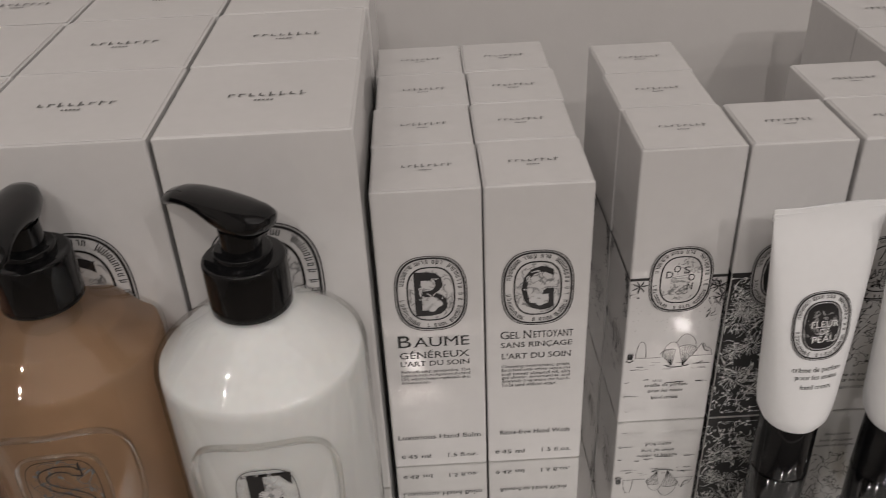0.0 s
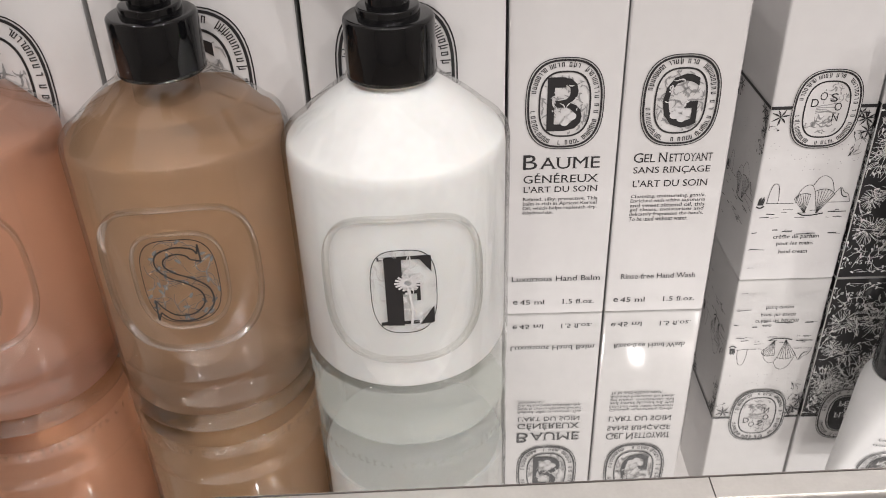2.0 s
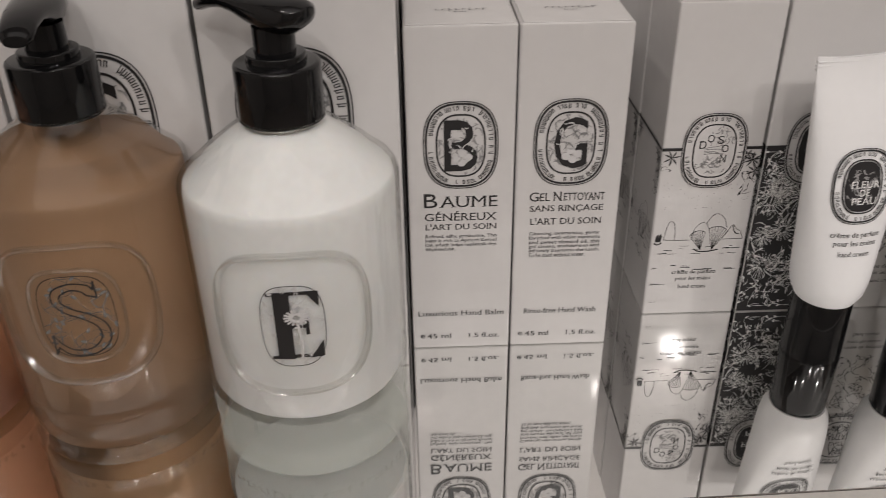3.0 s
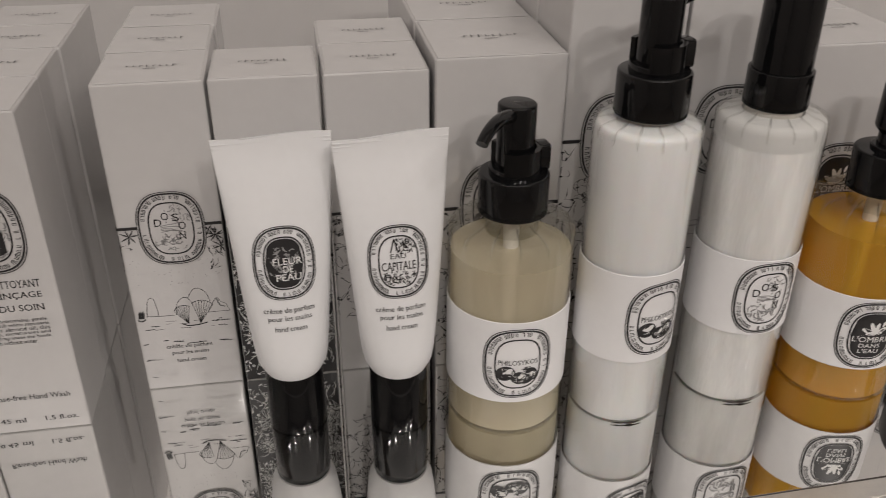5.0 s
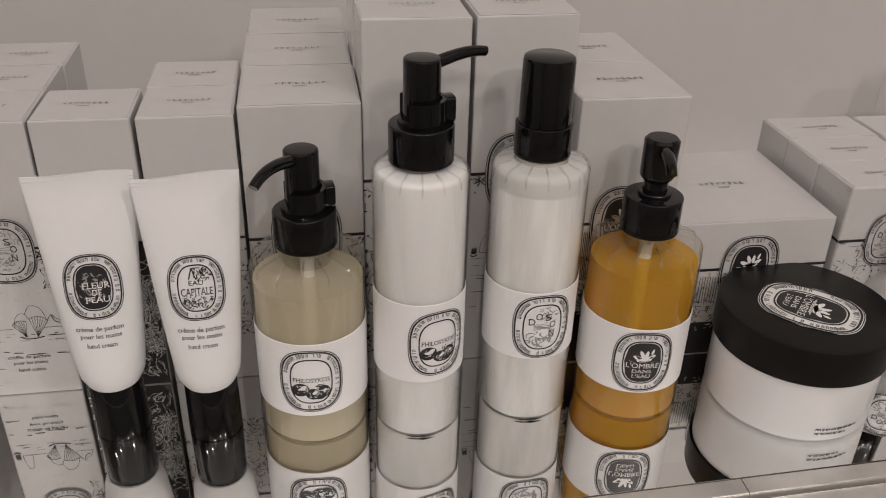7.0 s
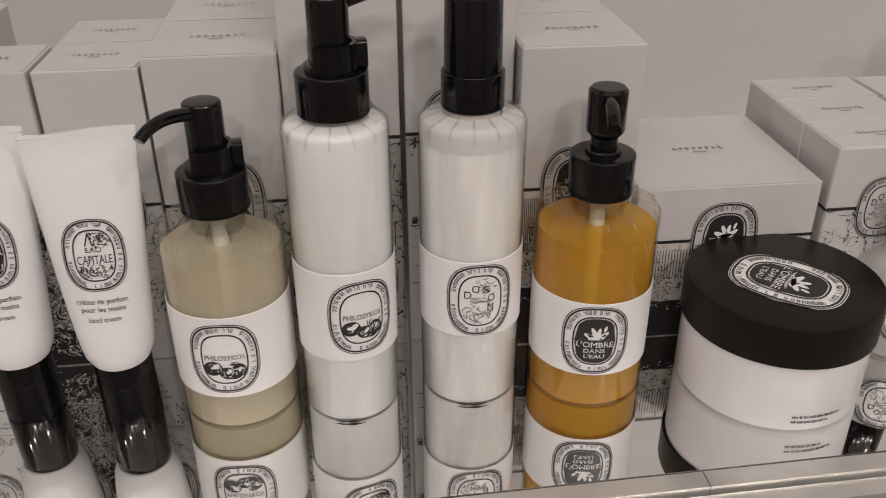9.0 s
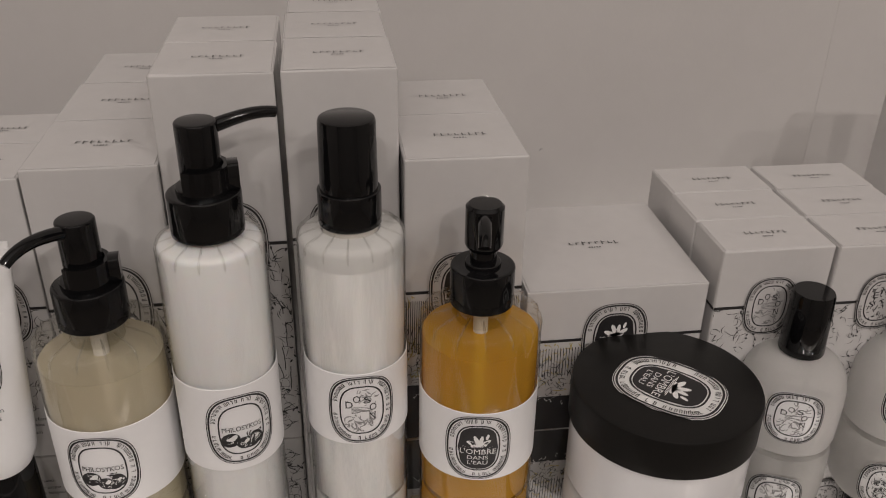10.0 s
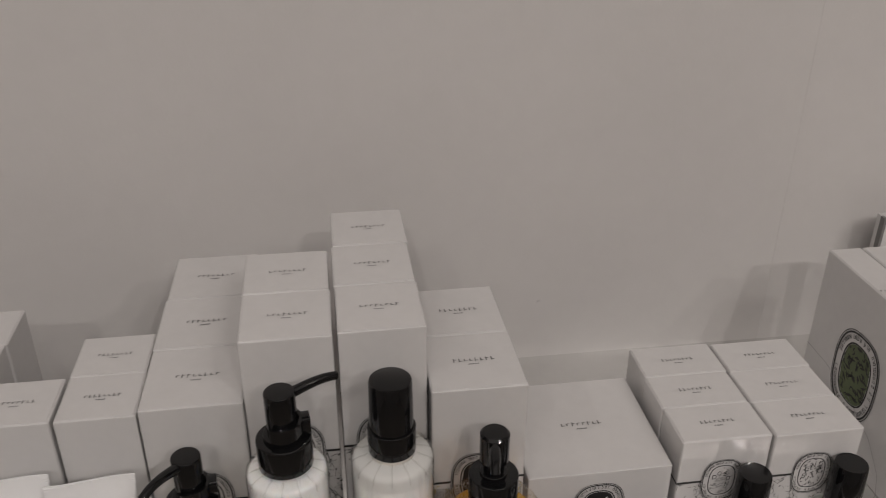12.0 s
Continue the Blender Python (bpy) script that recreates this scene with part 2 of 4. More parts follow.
def on_round(r, angle, z0=0.0, lift=0.00025, cx=0.0, cy=0.0):
    def lay(u, v):
        a = angle + u / r
        return Vector((cx + (r + lift) * math.sin(a), cy - (r + lift) * math.cos(a), z0 + v))
    return lay


GLYPHS = {}


def glyph_polys(body):
    if body not in GLYPHS:
        cu = bpy.data.curves.new("lettering", "FONT")
        cu.body, cu.resolution_u = body, 3
        ob = bpy.data.objects.new("lettering", cu)
        me = bpy.data.meshes.new_from_object(ob)
        pts = [(v.co.x, v.co.y) for v in me.vertices]
        polys = [[pts[i] for i in p.vertices] for p in me.polygons]
        uses = collections.Counter(k for p in me.polygons for k in p.edge_keys)
        levels = (0.0, max(y for _, y in pts)) if body.isupper() or len(body) == 1 else (0.0,)
        for (i, j), count in uses.items():
            (xa, ya), (xb, yb) = pts[i], pts[j]
            if count == 1 and abs(ya - yb) < 0.004 and 0.04 < abs(xa - xb) < 0.17:
                if any(abs(ya - z) < 0.02 for z in levels) or ya > 0.44:
                    up = 1 if ya < 0.1 else -1
                    polys.append([(min(xa, xb) - 0.055, ya), (max(xa, xb) + 0.055, ya), (max(xa, xb) + 0.055, ya + up * 0.04), (min(xa, xb) - 0.055, ya + up * 0.04)])
        bpy.data.objects.remove(ob)
        bpy.data.meshes.remove(me)
        bpy.data.curves.remove(cu)
        xs, ys = [x for p in polys for x, _ in p], [y for p in polys for _, y in p]
        GLYPHS[body] = polys, min(xs), max(xs), min(ys), max(ys)
    return GLYPHS[body]


def smooth_line(pts, n=5):
    """Points along a Catmull-Rom curve through pts."""
    out = []
    for i in range(len(pts) - 1):
        p0, p1, p2, p3 = (Vector(pts[max(0, min(len(pts) - 1, k))]) for k in (i - 1, i, i + 1, i + 2))
        for k in range(n):
            u = k / n
            q = 0.5 * (2 * p1 + (p2 - p0) * u + (2 * p0 - 5 * p1 + 4 * p2 - p3) * u * u + (3 * p1 - p0 - 3 * p2 + p3) * u ** 3)
            out.append((q.x, q.y))
    return out + [tuple(pts[-1])]


class Sheet:
    """Collects flat polygons of one ink."""

    def __init__(self):
        self.polys = []

    def poly(self, pts):
        self.polys.append(list(pts))

    def bar(self, cx, cy, w, h, turn=0.0):
        c, s = math.cos(turn), math.sin(turn)
        self.poly([(cx + x * c - y * s, cy + x * s + y * c) for x, y in ((-w / 2, -h / 2), (w / 2, -h / 2), (w / 2, h / 2), (-w / 2, h / 2))])

    def words(self, body, cx, cy, w, h):
        polys, x0, x1, y0, y1 = glyph_polys(body)
        for p in polys:
            self.poly([(cx + ((x - x0) / (x1 - x0) - 0.5) * w, cy + ((y - y0) / (y1 - y0) - 0.5) * h) for x, y in p])

    def stroke(self, pts, w, taper=False):
        n = len(pts)
        for i in range(n - 1):
            (x0, y0), (x1, y1) = pts[i], pts[i + 1]
            d = math.hypot(x1 - x0, y1 - y0) or 1e-9
            k0 = w * (1 - abs(2 * i / (n - 1) - 1) * 0.8) if taper else w
            k1 = w * (1 - abs(2 * (i + 1) / (n - 1) - 1) * 0.8) if taper else w
            nx, ny = -(y1 - y0) / d / 2, (x1 - x0) / d / 2
            self.poly([(x0 - nx * k0, y0 - ny * k0), (x1 - nx * k1, y1 - ny * k1), (x1 + nx * k1, y1 + ny * k1), (x0 + nx * k0, y0 + ny * k0)])

    def disc(self, cx, cy, rx, ry=None, n=12, turn=0.0):
        ry = ry or rx
        c, s = math.cos(turn), math.sin(turn)
        self.poly([(cx + rx * math.cos(a) * c - ry * math.sin(a) * s, cy + rx * math.cos(a) * s + ry * math.sin(a) * c) for a in (2 * math.pi * i / n for i in range(n))])

    def ring(self, cx, cy, w, h, line, power=2.7, n=48):
        a, b = oval(cx, cy, w, h, power, n), oval(cx, cy, w - 2 * line, h - 2 * line, power, n)
        for i in range(n):
            j = (i + 1) % n
            self.poly([a[i], a[j], b[j], b[i]])

    def fill(self, cx, cy, w, h, power=2.7, n=48):
        """Oval cut in level strips, so that it may bend round a cylinder."""
        m = 14
        for i in range(m):
            u0, u1 = -1 + 2 * i / m, -1 + 2 * (i + 1) / m
            v0, v1 = (max(0.0, 1 - abs(u0) ** power) ** (1 / power), max(0.0, 1 - abs(u1) ** power) ** (1 / power))
            pts = [(cx + u0 * w / 2, cy - v0 * h / 2), (cx + u1 * w / 2, cy - v1 * h / 2), (cx + u1 * w / 2, cy + v1 * h / 2), (cx + u0 * w / 2, cy + v0 * h / 2)]
            self.poly([p for k, p in enumerate(pts) if p not in pts[:k]])

    def lay(self, name, surface, material, parent, label="", kind=""):
        verts, faces = [], []
        for p in self.polys:
            if len(p) < 3:
                continue
            base = len(verts)
            verts += [tuple(surface(u, v)) for u, v in p]
            faces.append(tuple(range(base, base + len(p))))
        me = bpy.data.meshes.new(name)
        me.from_pydata(verts, [], faces)
        me.materials.append(material)
        ob = new(name, me)
        ob.parent = parent
        return tagged(ob, label, "", "", kind)


def oval(cx, cy, w, h, power=2.7, n=48):
    out = []
    for i in range(n):
        a = 2 * math.pi * (i + 0.5) / n
        c, s = math.cos(a), math.sin(a)
        out.append((cx + math.copysign(abs(c) ** (2 / power), c) * w / 2, cy + math.copysign(abs(s) ** (2 / power), s) * h / 2))
    return out


def oval_point(a, w, h, power=2.7):
    c, s = math.cos(a), math.sin(a)
    return math.copysign(abs(c) ** (2 / power), c) * w / 2, math.copysign(abs(s) ** (2 / power), s) * h / 2


def curl(rng, x, y, length, turn, bend, n=6):
    pts = [(x, y)]
    for _ in range(n):
        x, y = x + length / n * math.cos(turn), y + length / n * math.sin(turn)
        turn += bend / n + rng.uniform(-0.25, 0.25)
        pts.append((x, y))
    return pts


def foliage(ink, rng, x0, x1, y0, y1, count, size, w=0.00022, inside=None):
    """Engraved leaves: curled strokes with small filled leaflets."""
    for _ in range(count):
        x, y = rng.uniform(x0, x1), rng.uniform(y0, y1)
        if inside and not inside(x, y):
            continue
        turn = rng.uniform(0, 6.28)
        pts = curl(rng, x, y, size * rng.uniform(0.6, 1.3), turn, rng.uniform(-2.5, 2.5))
        pts = [(min(max(a, x0), x1), min(max(b, y0), y1)) for a, b in pts]
        if inside:
            pts = [p for p in pts if inside(*p)]
            if len(pts) < 2:
                continue
        ink.stroke(pts, w * rng.uniform(0.7, 1.6), True)
        if rng.random() < 0.45:
            px, py = pts[-1]
            ink.disc(px, py, size * 0.16, size * 0.07, 6, turn)


def medallion(parent, lay, w, h, motif, seed):
    """The oval printed mark: two rim lines, a band of small bars in place of lettering, and a motif inside."""
    rng = random.Random(seed)
    ink, grey, white = Sheet(), Sheet(), Sheet()
    ink.ring(0, 0, w, h, w * 0.012)
    ink.ring(0, 0, w * 0.95, h * 0.96, w * 0.026)
    ink.ring(0, 0, w * 0.665, h * 0.72, w * 0.022)
    total = 58
    skip = {9, 10, 18, 27, 28, 40, 41, 47, 55}
    for i in range(total):
        if i in skip:
            continue
        a = 2 * math.pi * i / total + 0.1
        px, py = oval_point(a, w * 0.805, h * 0.845)
        qx, qy = oval_point(a + 0.02, w * 0.805, h * 0.845)
        turn = math.atan2(qy - py, qx - px)
        c, s, pen, half = math.cos(turn), math.sin(turn), w * 0.0095, w * 0.0115

        def pen_bar(x, y, bw, bh):
            ink.bar(px + x * c - y * s, py + x * s + y * c, bw, bh, turn)

        shape = rng.randrange(5)
        pen_bar(-half, 0, pen, w * 0.058)
        if shape < 4:
            pen_bar(half, 0, pen, w * (0.058 if shape else 0.085))
        if shape in (0, 1, 3):
            pen_bar(0, w * 0.025, half * 2, pen)
        if shape in (2, 3, 4):
            pen_bar(0, -w * 0.025, half * 2, pen)
    iw, ih = w * 0.62, h * 0.68

    def inside(x, y):
        return abs(2 * x / iw) ** 2.7 + abs(2 * y / ih) ** 2.7 < 0.93

    if motif == "islands":
        for ch, x, y in (("D", -0.30, 0.13), ("O", -0.12, 0.25), ("S", 0.13, 0.22), ("O", 0.26, 0.05), ("N", 0.24, -0.15)):
            ink.words(ch, x * iw, y * ih, iw * 0.17, ih * 0.15)
        foliage(grey, rng, -iw * 0.1, iw * 0.46, ih * 0.1, ih * 0.48, 24, iw * 0.16, w * 0.014, inside)
        for k in range(5):
            grey.stroke(curl(rng, -iw * 0.25, ih * (0.06 - 0.03 * k), iw * 0.5, 0.15, -0.5), w * 0.012)
        foliage(grey, rng, -iw * 0.42, iw * 0.3, -ih * 0.46, -ih * 0.1, 30, iw * 0.2, w * 0.02, inside)
    elif motif == "figs":
        ink.words("PHILOSYKOS", 0.0, ih * 0.03, iw * 0.92, ih * 0.1)
        for x, y, rx, ry, turn in ((-0.28, -0.20, 0.23, 0.20, 0.3), (0.04, -0.30, 0.20, 0.17, -0.2), (0.32, -0.24, 0.15, 0.19, 0.4), (0.20, -0.36, 0.16, 0.10, 0.1)):
            ink.disc(x * iw, y * ih, rx * iw, ry * iw, 16, turn)
        for x, y, r in ((-0.20, -0.15, 0.10), (0.08, -0.27, 0.08), (0.33, -0.22, 0.06)):
            white.disc(x * iw, y * ih, r * iw, r * iw * 0.6, 10, 0.7)
            foliage(white, rng, (x - 0.15) * iw, (x + 0.1) * iw, (y - 0.12) * ih, (y + 0.06) * ih, 14, iw * 0.10, w * 0.009)
        foliage(ink, rng, iw * 0.05, iw * 0.46, -ih * 0.38, -ih * 0.08, 12, iw * 0.16, w * 0.02)
    elif motif == "swan":
        ink.fill(0, 0, w * 0.60, h * 0.66)
        for body, y, ww in (("L'OMBRE", -0.08, 0.88), ("DANS", -0.22, 0.5), ("L'EAU", -0.34, 0.5)):
            white.words(body, 0, y * ih, iw * ww, ih * (0.12 if ww > 0.6 else 0.085))
        for px, py, rx, ry, turn in ((-0.12, 0.10, 0.17, 0.06, 2.7), (-0.02, 0.16, 0.19, 0.055, 2.0), (0.07, 0.17, 0.16, 0.05, 1.4), (0.17, 0.12, 0.16, 0.055, 0.6), (0.22, 0.26, 0.035, 0.09, -0.3), (0.02, 0.06, 0.20, 0.06, 0.1)):
            white.disc(px * iw, py * ih, rx * iw, ry * iw, 12, turn)
        for k in range(3):
            white.stroke([(-iw * (0.36 - 0.06 * k), ih * (0.03 - 0.016 * k)), (iw * (0.34 - 0.05 * k), ih * (0.03 - 0.016 * k))], w * 0.008)
    elif motif == "petals":
        ink.fill(0, 0, w * 0.60, h * 0.66)
        foliage(grey, rng, -iw * 0.45, iw * 0.45, -ih * 0.45, ih * 0.45, 60, iw * 0.18, w * 0.028, inside)
        for body, y, ww in (("FLEUR", 0.04, 0.78), ("DE", -0.12, 0.26), ("PEAU", -0.28, 0.68)):
            white.words(body, iw * 0.08, y * ih, iw * ww, ih * 0.135)
    elif motif == "tower":
        foliage(ink, rng, -iw * 0.45, iw * 0.45, -ih * 0.46, -ih * 0.18, 70, iw * 0.14, w * 0.018, inside)
        foliage(ink, rng, -iw * 0.05, iw * 0.45, ih * 0.16, ih * 0.46, 60, iw * 0.12, w * 0.016, inside)
        ink.words("EAU", 0, ih * 0.12, iw * 0.42, ih * 0.1)
        ink.words("CAPITALE", 0, -ih * 0.08, iw * 0.9, ih * 0.17)
        ink.stroke([(-iw * 0.2, ih * 0.2), (-iw * 0.12, ih * 0.4), (-iw * 0.1, ih * 0.46)], w * 0.02)
        ink.stroke([(iw * 0.0, ih * 0.2), (-iw * 0.08, ih * 0.4), (-iw * 0.1, ih * 0.46)], w * 0.02)
    elif motif == "herbs":
        foliage(ink, rng, -iw * 0.46, iw * 0.46, -ih * 0.47, ih * 0.47, 90, iw * 0.14, w * 0.017, inside)
        for ch, x, y in (("S", -0.3, -0.08), ("E", -0.22, 0.16), ("N", 0.02, 0.27), ("S", 0.27, 0.17)):
            ink.words(ch, x * iw, y * ih, iw * 0.17, ih * 0.15)
    elif motif == "green":
        green = Sheet()
        green.fill(0, 0, w * 0.62, h * 0.68)
        green.lay("green_oval", lay, DARK_GREEN, parent)
        foliage(ink, rng, -iw * 0.46, iw * 0.46, -ih * 0.47, ih * 0.47, 70, iw * 0.2, w * 0.03, inside)
    else:
        foliage(grey, rng, -iw * 0.46, iw * 0.46, -ih * 0.47, ih * 0.47, 70, iw * 0.24, w * 0.02, inside)
        fx, fy = rng.uniform(-0.02, 0.12) * iw, rng.uniform(-0.26, -0.14) * ih
        for k in range(4):
            a = 1.6 * k + rng.uniform(-0.3, 0.3)
            px, py = fx + math.cos(a) * iw * 0.13, fy + math.sin(a) * iw * 0.11
            white.disc(px, py, iw * 0.095, iw * 0.088, 14)
        foliage(white, rng, -iw * 0.3, iw * 0.32, -ih * 0.1, ih * 0.34, 12, iw * 0.17, w * 0.02, inside)
        ink.words(motif, 0, 0, iw * 0.72, ih * 0.86)
    lift = lambda k: (lambda u, v: lay(u, v) + (lay(u, v + 1e-4) - lay(u, v)).cross(lay(u + 1e-4, v) - lay(u, v)).normalized() * -k)
    if grey.polys:
        grey.lay("motif_shading", lift(0.00003), GREY_INK, parent, "", "stuff")
    ink.lay("printed_medallion", lift(0.00006), INK, parent)
    if white.polys:
        white.lay("motif_highlights", lift(0.00010), PALE_INK if len(motif) == 1 else WHITE_INK, parent, "", "stuff")


def top_mark(parent, z, w, seed, cx, cy):
    """The maker's mark on the lid, as a row of small bars with a second short row."""
    ink = Sheet()
    rng = random.Random(seed)
    n = 8
    for i in range(n):
        x = (i + 0.5) / n - 0.5
        ink.bar(x * w, 0, w * 0.026, w * 0.085 * rng.choice((1, 1, 1.6)))
        ink.bar(x * w + w * 0.035, w * 0.032 * rng.choice((-1, 1)), w * 0.060, w * 0.020)
    for i in range(5):
        ink.bar((i - 2) * w * 0.05, -w * 0.17, w * 0.032, w * 0.04)
    ink.lay("top_mark", on_top(z, cx, cy), MARK_INK, parent)


def carton_body(bm, w, d, h, rng):
    block(bm, -w / 2, w / 2, 0, d, 0, h, 0.0010, 3)
    for v in bm.verts:
        if v.co.z > h * 0.9:
            v.co.x += rng.uniform(-0.00012, 0.00012)
            v.co.z += rng.uniform(-0.00015, 0.00015)
    return bm


def carton(at, w, d, h, label, group, seed, mark=0.0135, turn=0.0):
    """A folding carton: body, tuck flap seam under the lid edge, and the maker's mark on top."""
    rng = random.Random(seed)
    root = thing("carton_box", at, label, "box", group, turn)
    part("body", carton_body(bmesh.new(), w, d, h, rng), CARTON, root)
    flap = bmesh.new()
    block(flap, -w / 2 + 0.0009, w / 2 - 0.0009, 0.0006, d - 0.0006, h, h + 0.0003, 0.0002, 1)
    part("lid_flap", flap, CARTON, root)
    top_mark(root, h + 0.0003, mark * 1.4, seed, rng.uniform(-0.0006, 0.0006), d * 0.5)
    return root


def lines(root, y, rows, ink=INK, name="printed_text", cx=0.0):
    for body, z, w, h, *shift in rows:
        sheet = Sheet()
        sheet.words(body, shift[0] if shift else cx, z, w, h)
        sheet.lay(name, on_front(y), ink, root)


def small_print(root, lay, z_top, w, rows, pitch, seed, ink=INK):
    """Fine print too small to read, as rows of word-long bars."""
    rng, sheet = random.Random(seed), Sheet()
    for k in range(rows):
        x, end = -w / 2, w / 2 * (1.0 if k < rows - 1 else rng.uniform(0.1, 0.5))
        while x < end:
            ww = min(rng.uniform(0.0011, 0.0030), end - x + 0.0004)
            n = max(1, int(ww / 0.00055))
            for i in range(n):
                sheet.bar(x + (i + 0.5) * ww / n, z_top - k * pitch, ww / n * 0.62, pitch * rng.choice((0.42, 0.42, 0.6)))
            x += ww + 0.0005
    return sheet.lay("fine_print", lay, ink, root, "", "stuff")


def band(root, y, w, z, h=0.0012, gap=0.0, side_x=None, depth=0.0):
    """The short black bars at the edges of the front, where the printed half begins."""
    for s in (-1, 1):
        inner, sheet = gap / 2, Sheet()
        sheet.bar(s * (w / 2 + inner) / 2, z, w / 2 - inner, h)
        sheet.lay("black_band", on_front(y, lift=0.00022), INK, root)
    if side_x is not None:
        side = Sheet()
        side.bar(-depth / 2, z, depth, h)
        side.lay("black_band", on_left(side_x, lift=0.00022), INK, root)


# ---- structure: shelf, wall behind, room around ----
def skewed_slab(y_front, y_back, z0, z1, x0=-0.75, x1=1.35, slope=0.024):
    bm = bmesh.new()
    vs = [bm.verts.new((x, (y_front + slope * x) if f else (y_back if y_back > 0.4 else y_back + slope * x), z)) for z in (z0, z1) for x, f in ((x0, 1), (x1, 1), (x1, 0), (x0, 0))]
    for q in ((3, 2, 1, 0), (4, 5, 6, 7), (0, 1, 5, 4), (1, 2, 6, 5), (2, 3, 7, 6), (3, 0, 4, 7)):
        bm.faces.new([vs[i] for i in q])
    return bm


structure("shelf_top", skewed_slab(0.1742, 0.49, -0.006, 0.0), MIRROR, "polished mirror shelf top reflecting the goods")
structure("shelf_core", skewed_slab(0.1742, 0.49, -0.05, -0.0061), PLINTH, "pale shelf core under the mirror")
structure("trim_seam", skewed_slab(0.1735, 0.1742, -0.02, -0.0004), DARK_TRIM, "thin dark seam along the mirror edge")
structure("trim_ledge", skewed_slab(0.1655, 0.1735, -0.02, -0.0002), METAL, "pale brushed metal lip along the shelf edge")
structure("trim_groove", skewed_slab(0.1640, 0.1655, -0.02, -0.0045), DARK_TRIM, "dark groove in the shelf edge")
structure("trim_front", skewed_slab(0.1560, 0.1640, -0.05, -0.0030), METAL, "pale metal nosing of the shelf")
structure("trim_lower", skewed_slab(0.1500, 0.1560, -0.05, -0.012), DARK_TRIM, "dark bronze strip under the nosing")
joint = bmesh.new()
for jx in (0.036, 0.400):
    block(joint, jx - 0.00015, jx + 0.00015, 0.1655 + 0.024 * jx, 0.1735 + 0.024 * jx, -0.01, 0.0000)
structure("trim_joint", joint, DARK_TRIM, "fine dark joint in the metal lip")

structure("wall_back", block(bmesh.new(), -1.8, 0.6460, 0.49, 0.53, -1.1, 1.9), WALL, "smooth warm grey painted wall behind the goods")
structure("wall_back_2", block(bmesh.new(), 0.6460, 2.4, 0.4898, 0.53, -1.1, 1.9), WALL, "smooth warm grey painted wall panel beside a joint")
structure("wall_left", block(bmesh.new(), -1.85, -1.8, -2.6, 0.53, -1.1, 1.9), ROOM, "plain beige shop wall")
structure("wall_right", block(bmesh.new(), 2.4, 2.45, -2.6, 0.53, -1.1, 1.9), ROOM, "plain beige shop wall")
structure("wall_front", block(bmesh.new(), -1.85, 2.45, -2.65, -2.6, -1.1, 1.9), ROOM, "plain beige shop wall opposite the shelf")
structure("floor", block(bmesh.new(), -1.85, 2.45, -2.65, 0.53, -1.15, -1.1), FLOOR, "brown shop floor")
structure("ceiling", block(bmesh.new(), -1.85, 2.45, -2.65, 0.53, 1.9, 1.95), ROOM, "plain pale shop ceiling")
structure("shelf_base", block(bmesh.new(), -0.75, 1.35, 0.2, 0.49, -1.1, -0.0505), PLINTH, "pale base cabinet carrying the shelf")
nick = Sheet()
nick.stroke([(0.0, 0.0), (0.0012, 0.0018)], 0.0007)
nick.stroke([(0.0019, 0.0004), (0.0024, 0.0014)], 0.0005)
tagged(nick.lay("wall_scuff", on_front(0.49, 0.4540, 0.0515), GREY_INK, None), "tiny grey scuff on the painted wall", "", "", "structure")


# ---- cartons ----
def back_rows(first, count, step, wobble=0.0):
    """Plain copies of a carton standing close behind it."""
    m = first.matrix_basis.copy()
    for k in range(1, count):
        copy_thing(first, Matrix.Translation((wobble * (-1) ** k, step * k, 0)) @ m)


def care_carton(x, letter, rows, fine, label, seed):
    w, d, h = 0.0388, 0.0352, 0.1330
    box = carton((x, 0.261, 0), w, d, h, label, "hand care cartons", seed)
    medallion(box, on_front(0, 0, 0.0895), 0.027, 0.0338, letter, seed)
    lines(box, 0, rows)
    for k, words in enumerate(fine):
        short = 0.42 if k == len(fine) - 1 and len(fine) == 4 else (0.80 if k == len(fine) - 1 else 1.0)
        lines(box, 0, [(words, 0.0524 - 0.00188 * k, 0.0272 * short, 0.00176)], name="fine_print", cx=-0.0136 * (1 - short))
    lines(box, 0, [("e", 0.0061, 0.0018, 0.0018)], cx=-0.0155)
    lines(box, 0, [("45 ml", 0.0061, 0.0098, 0.0022)], cx=-0.0088)
    lines(box, 0, [("1.5 fl.oz.", 0.0061, 0.0125, 0.0022)], cx=0.0092)
    back_rows(box, 4, 0.0358, 0.0004)
    return box


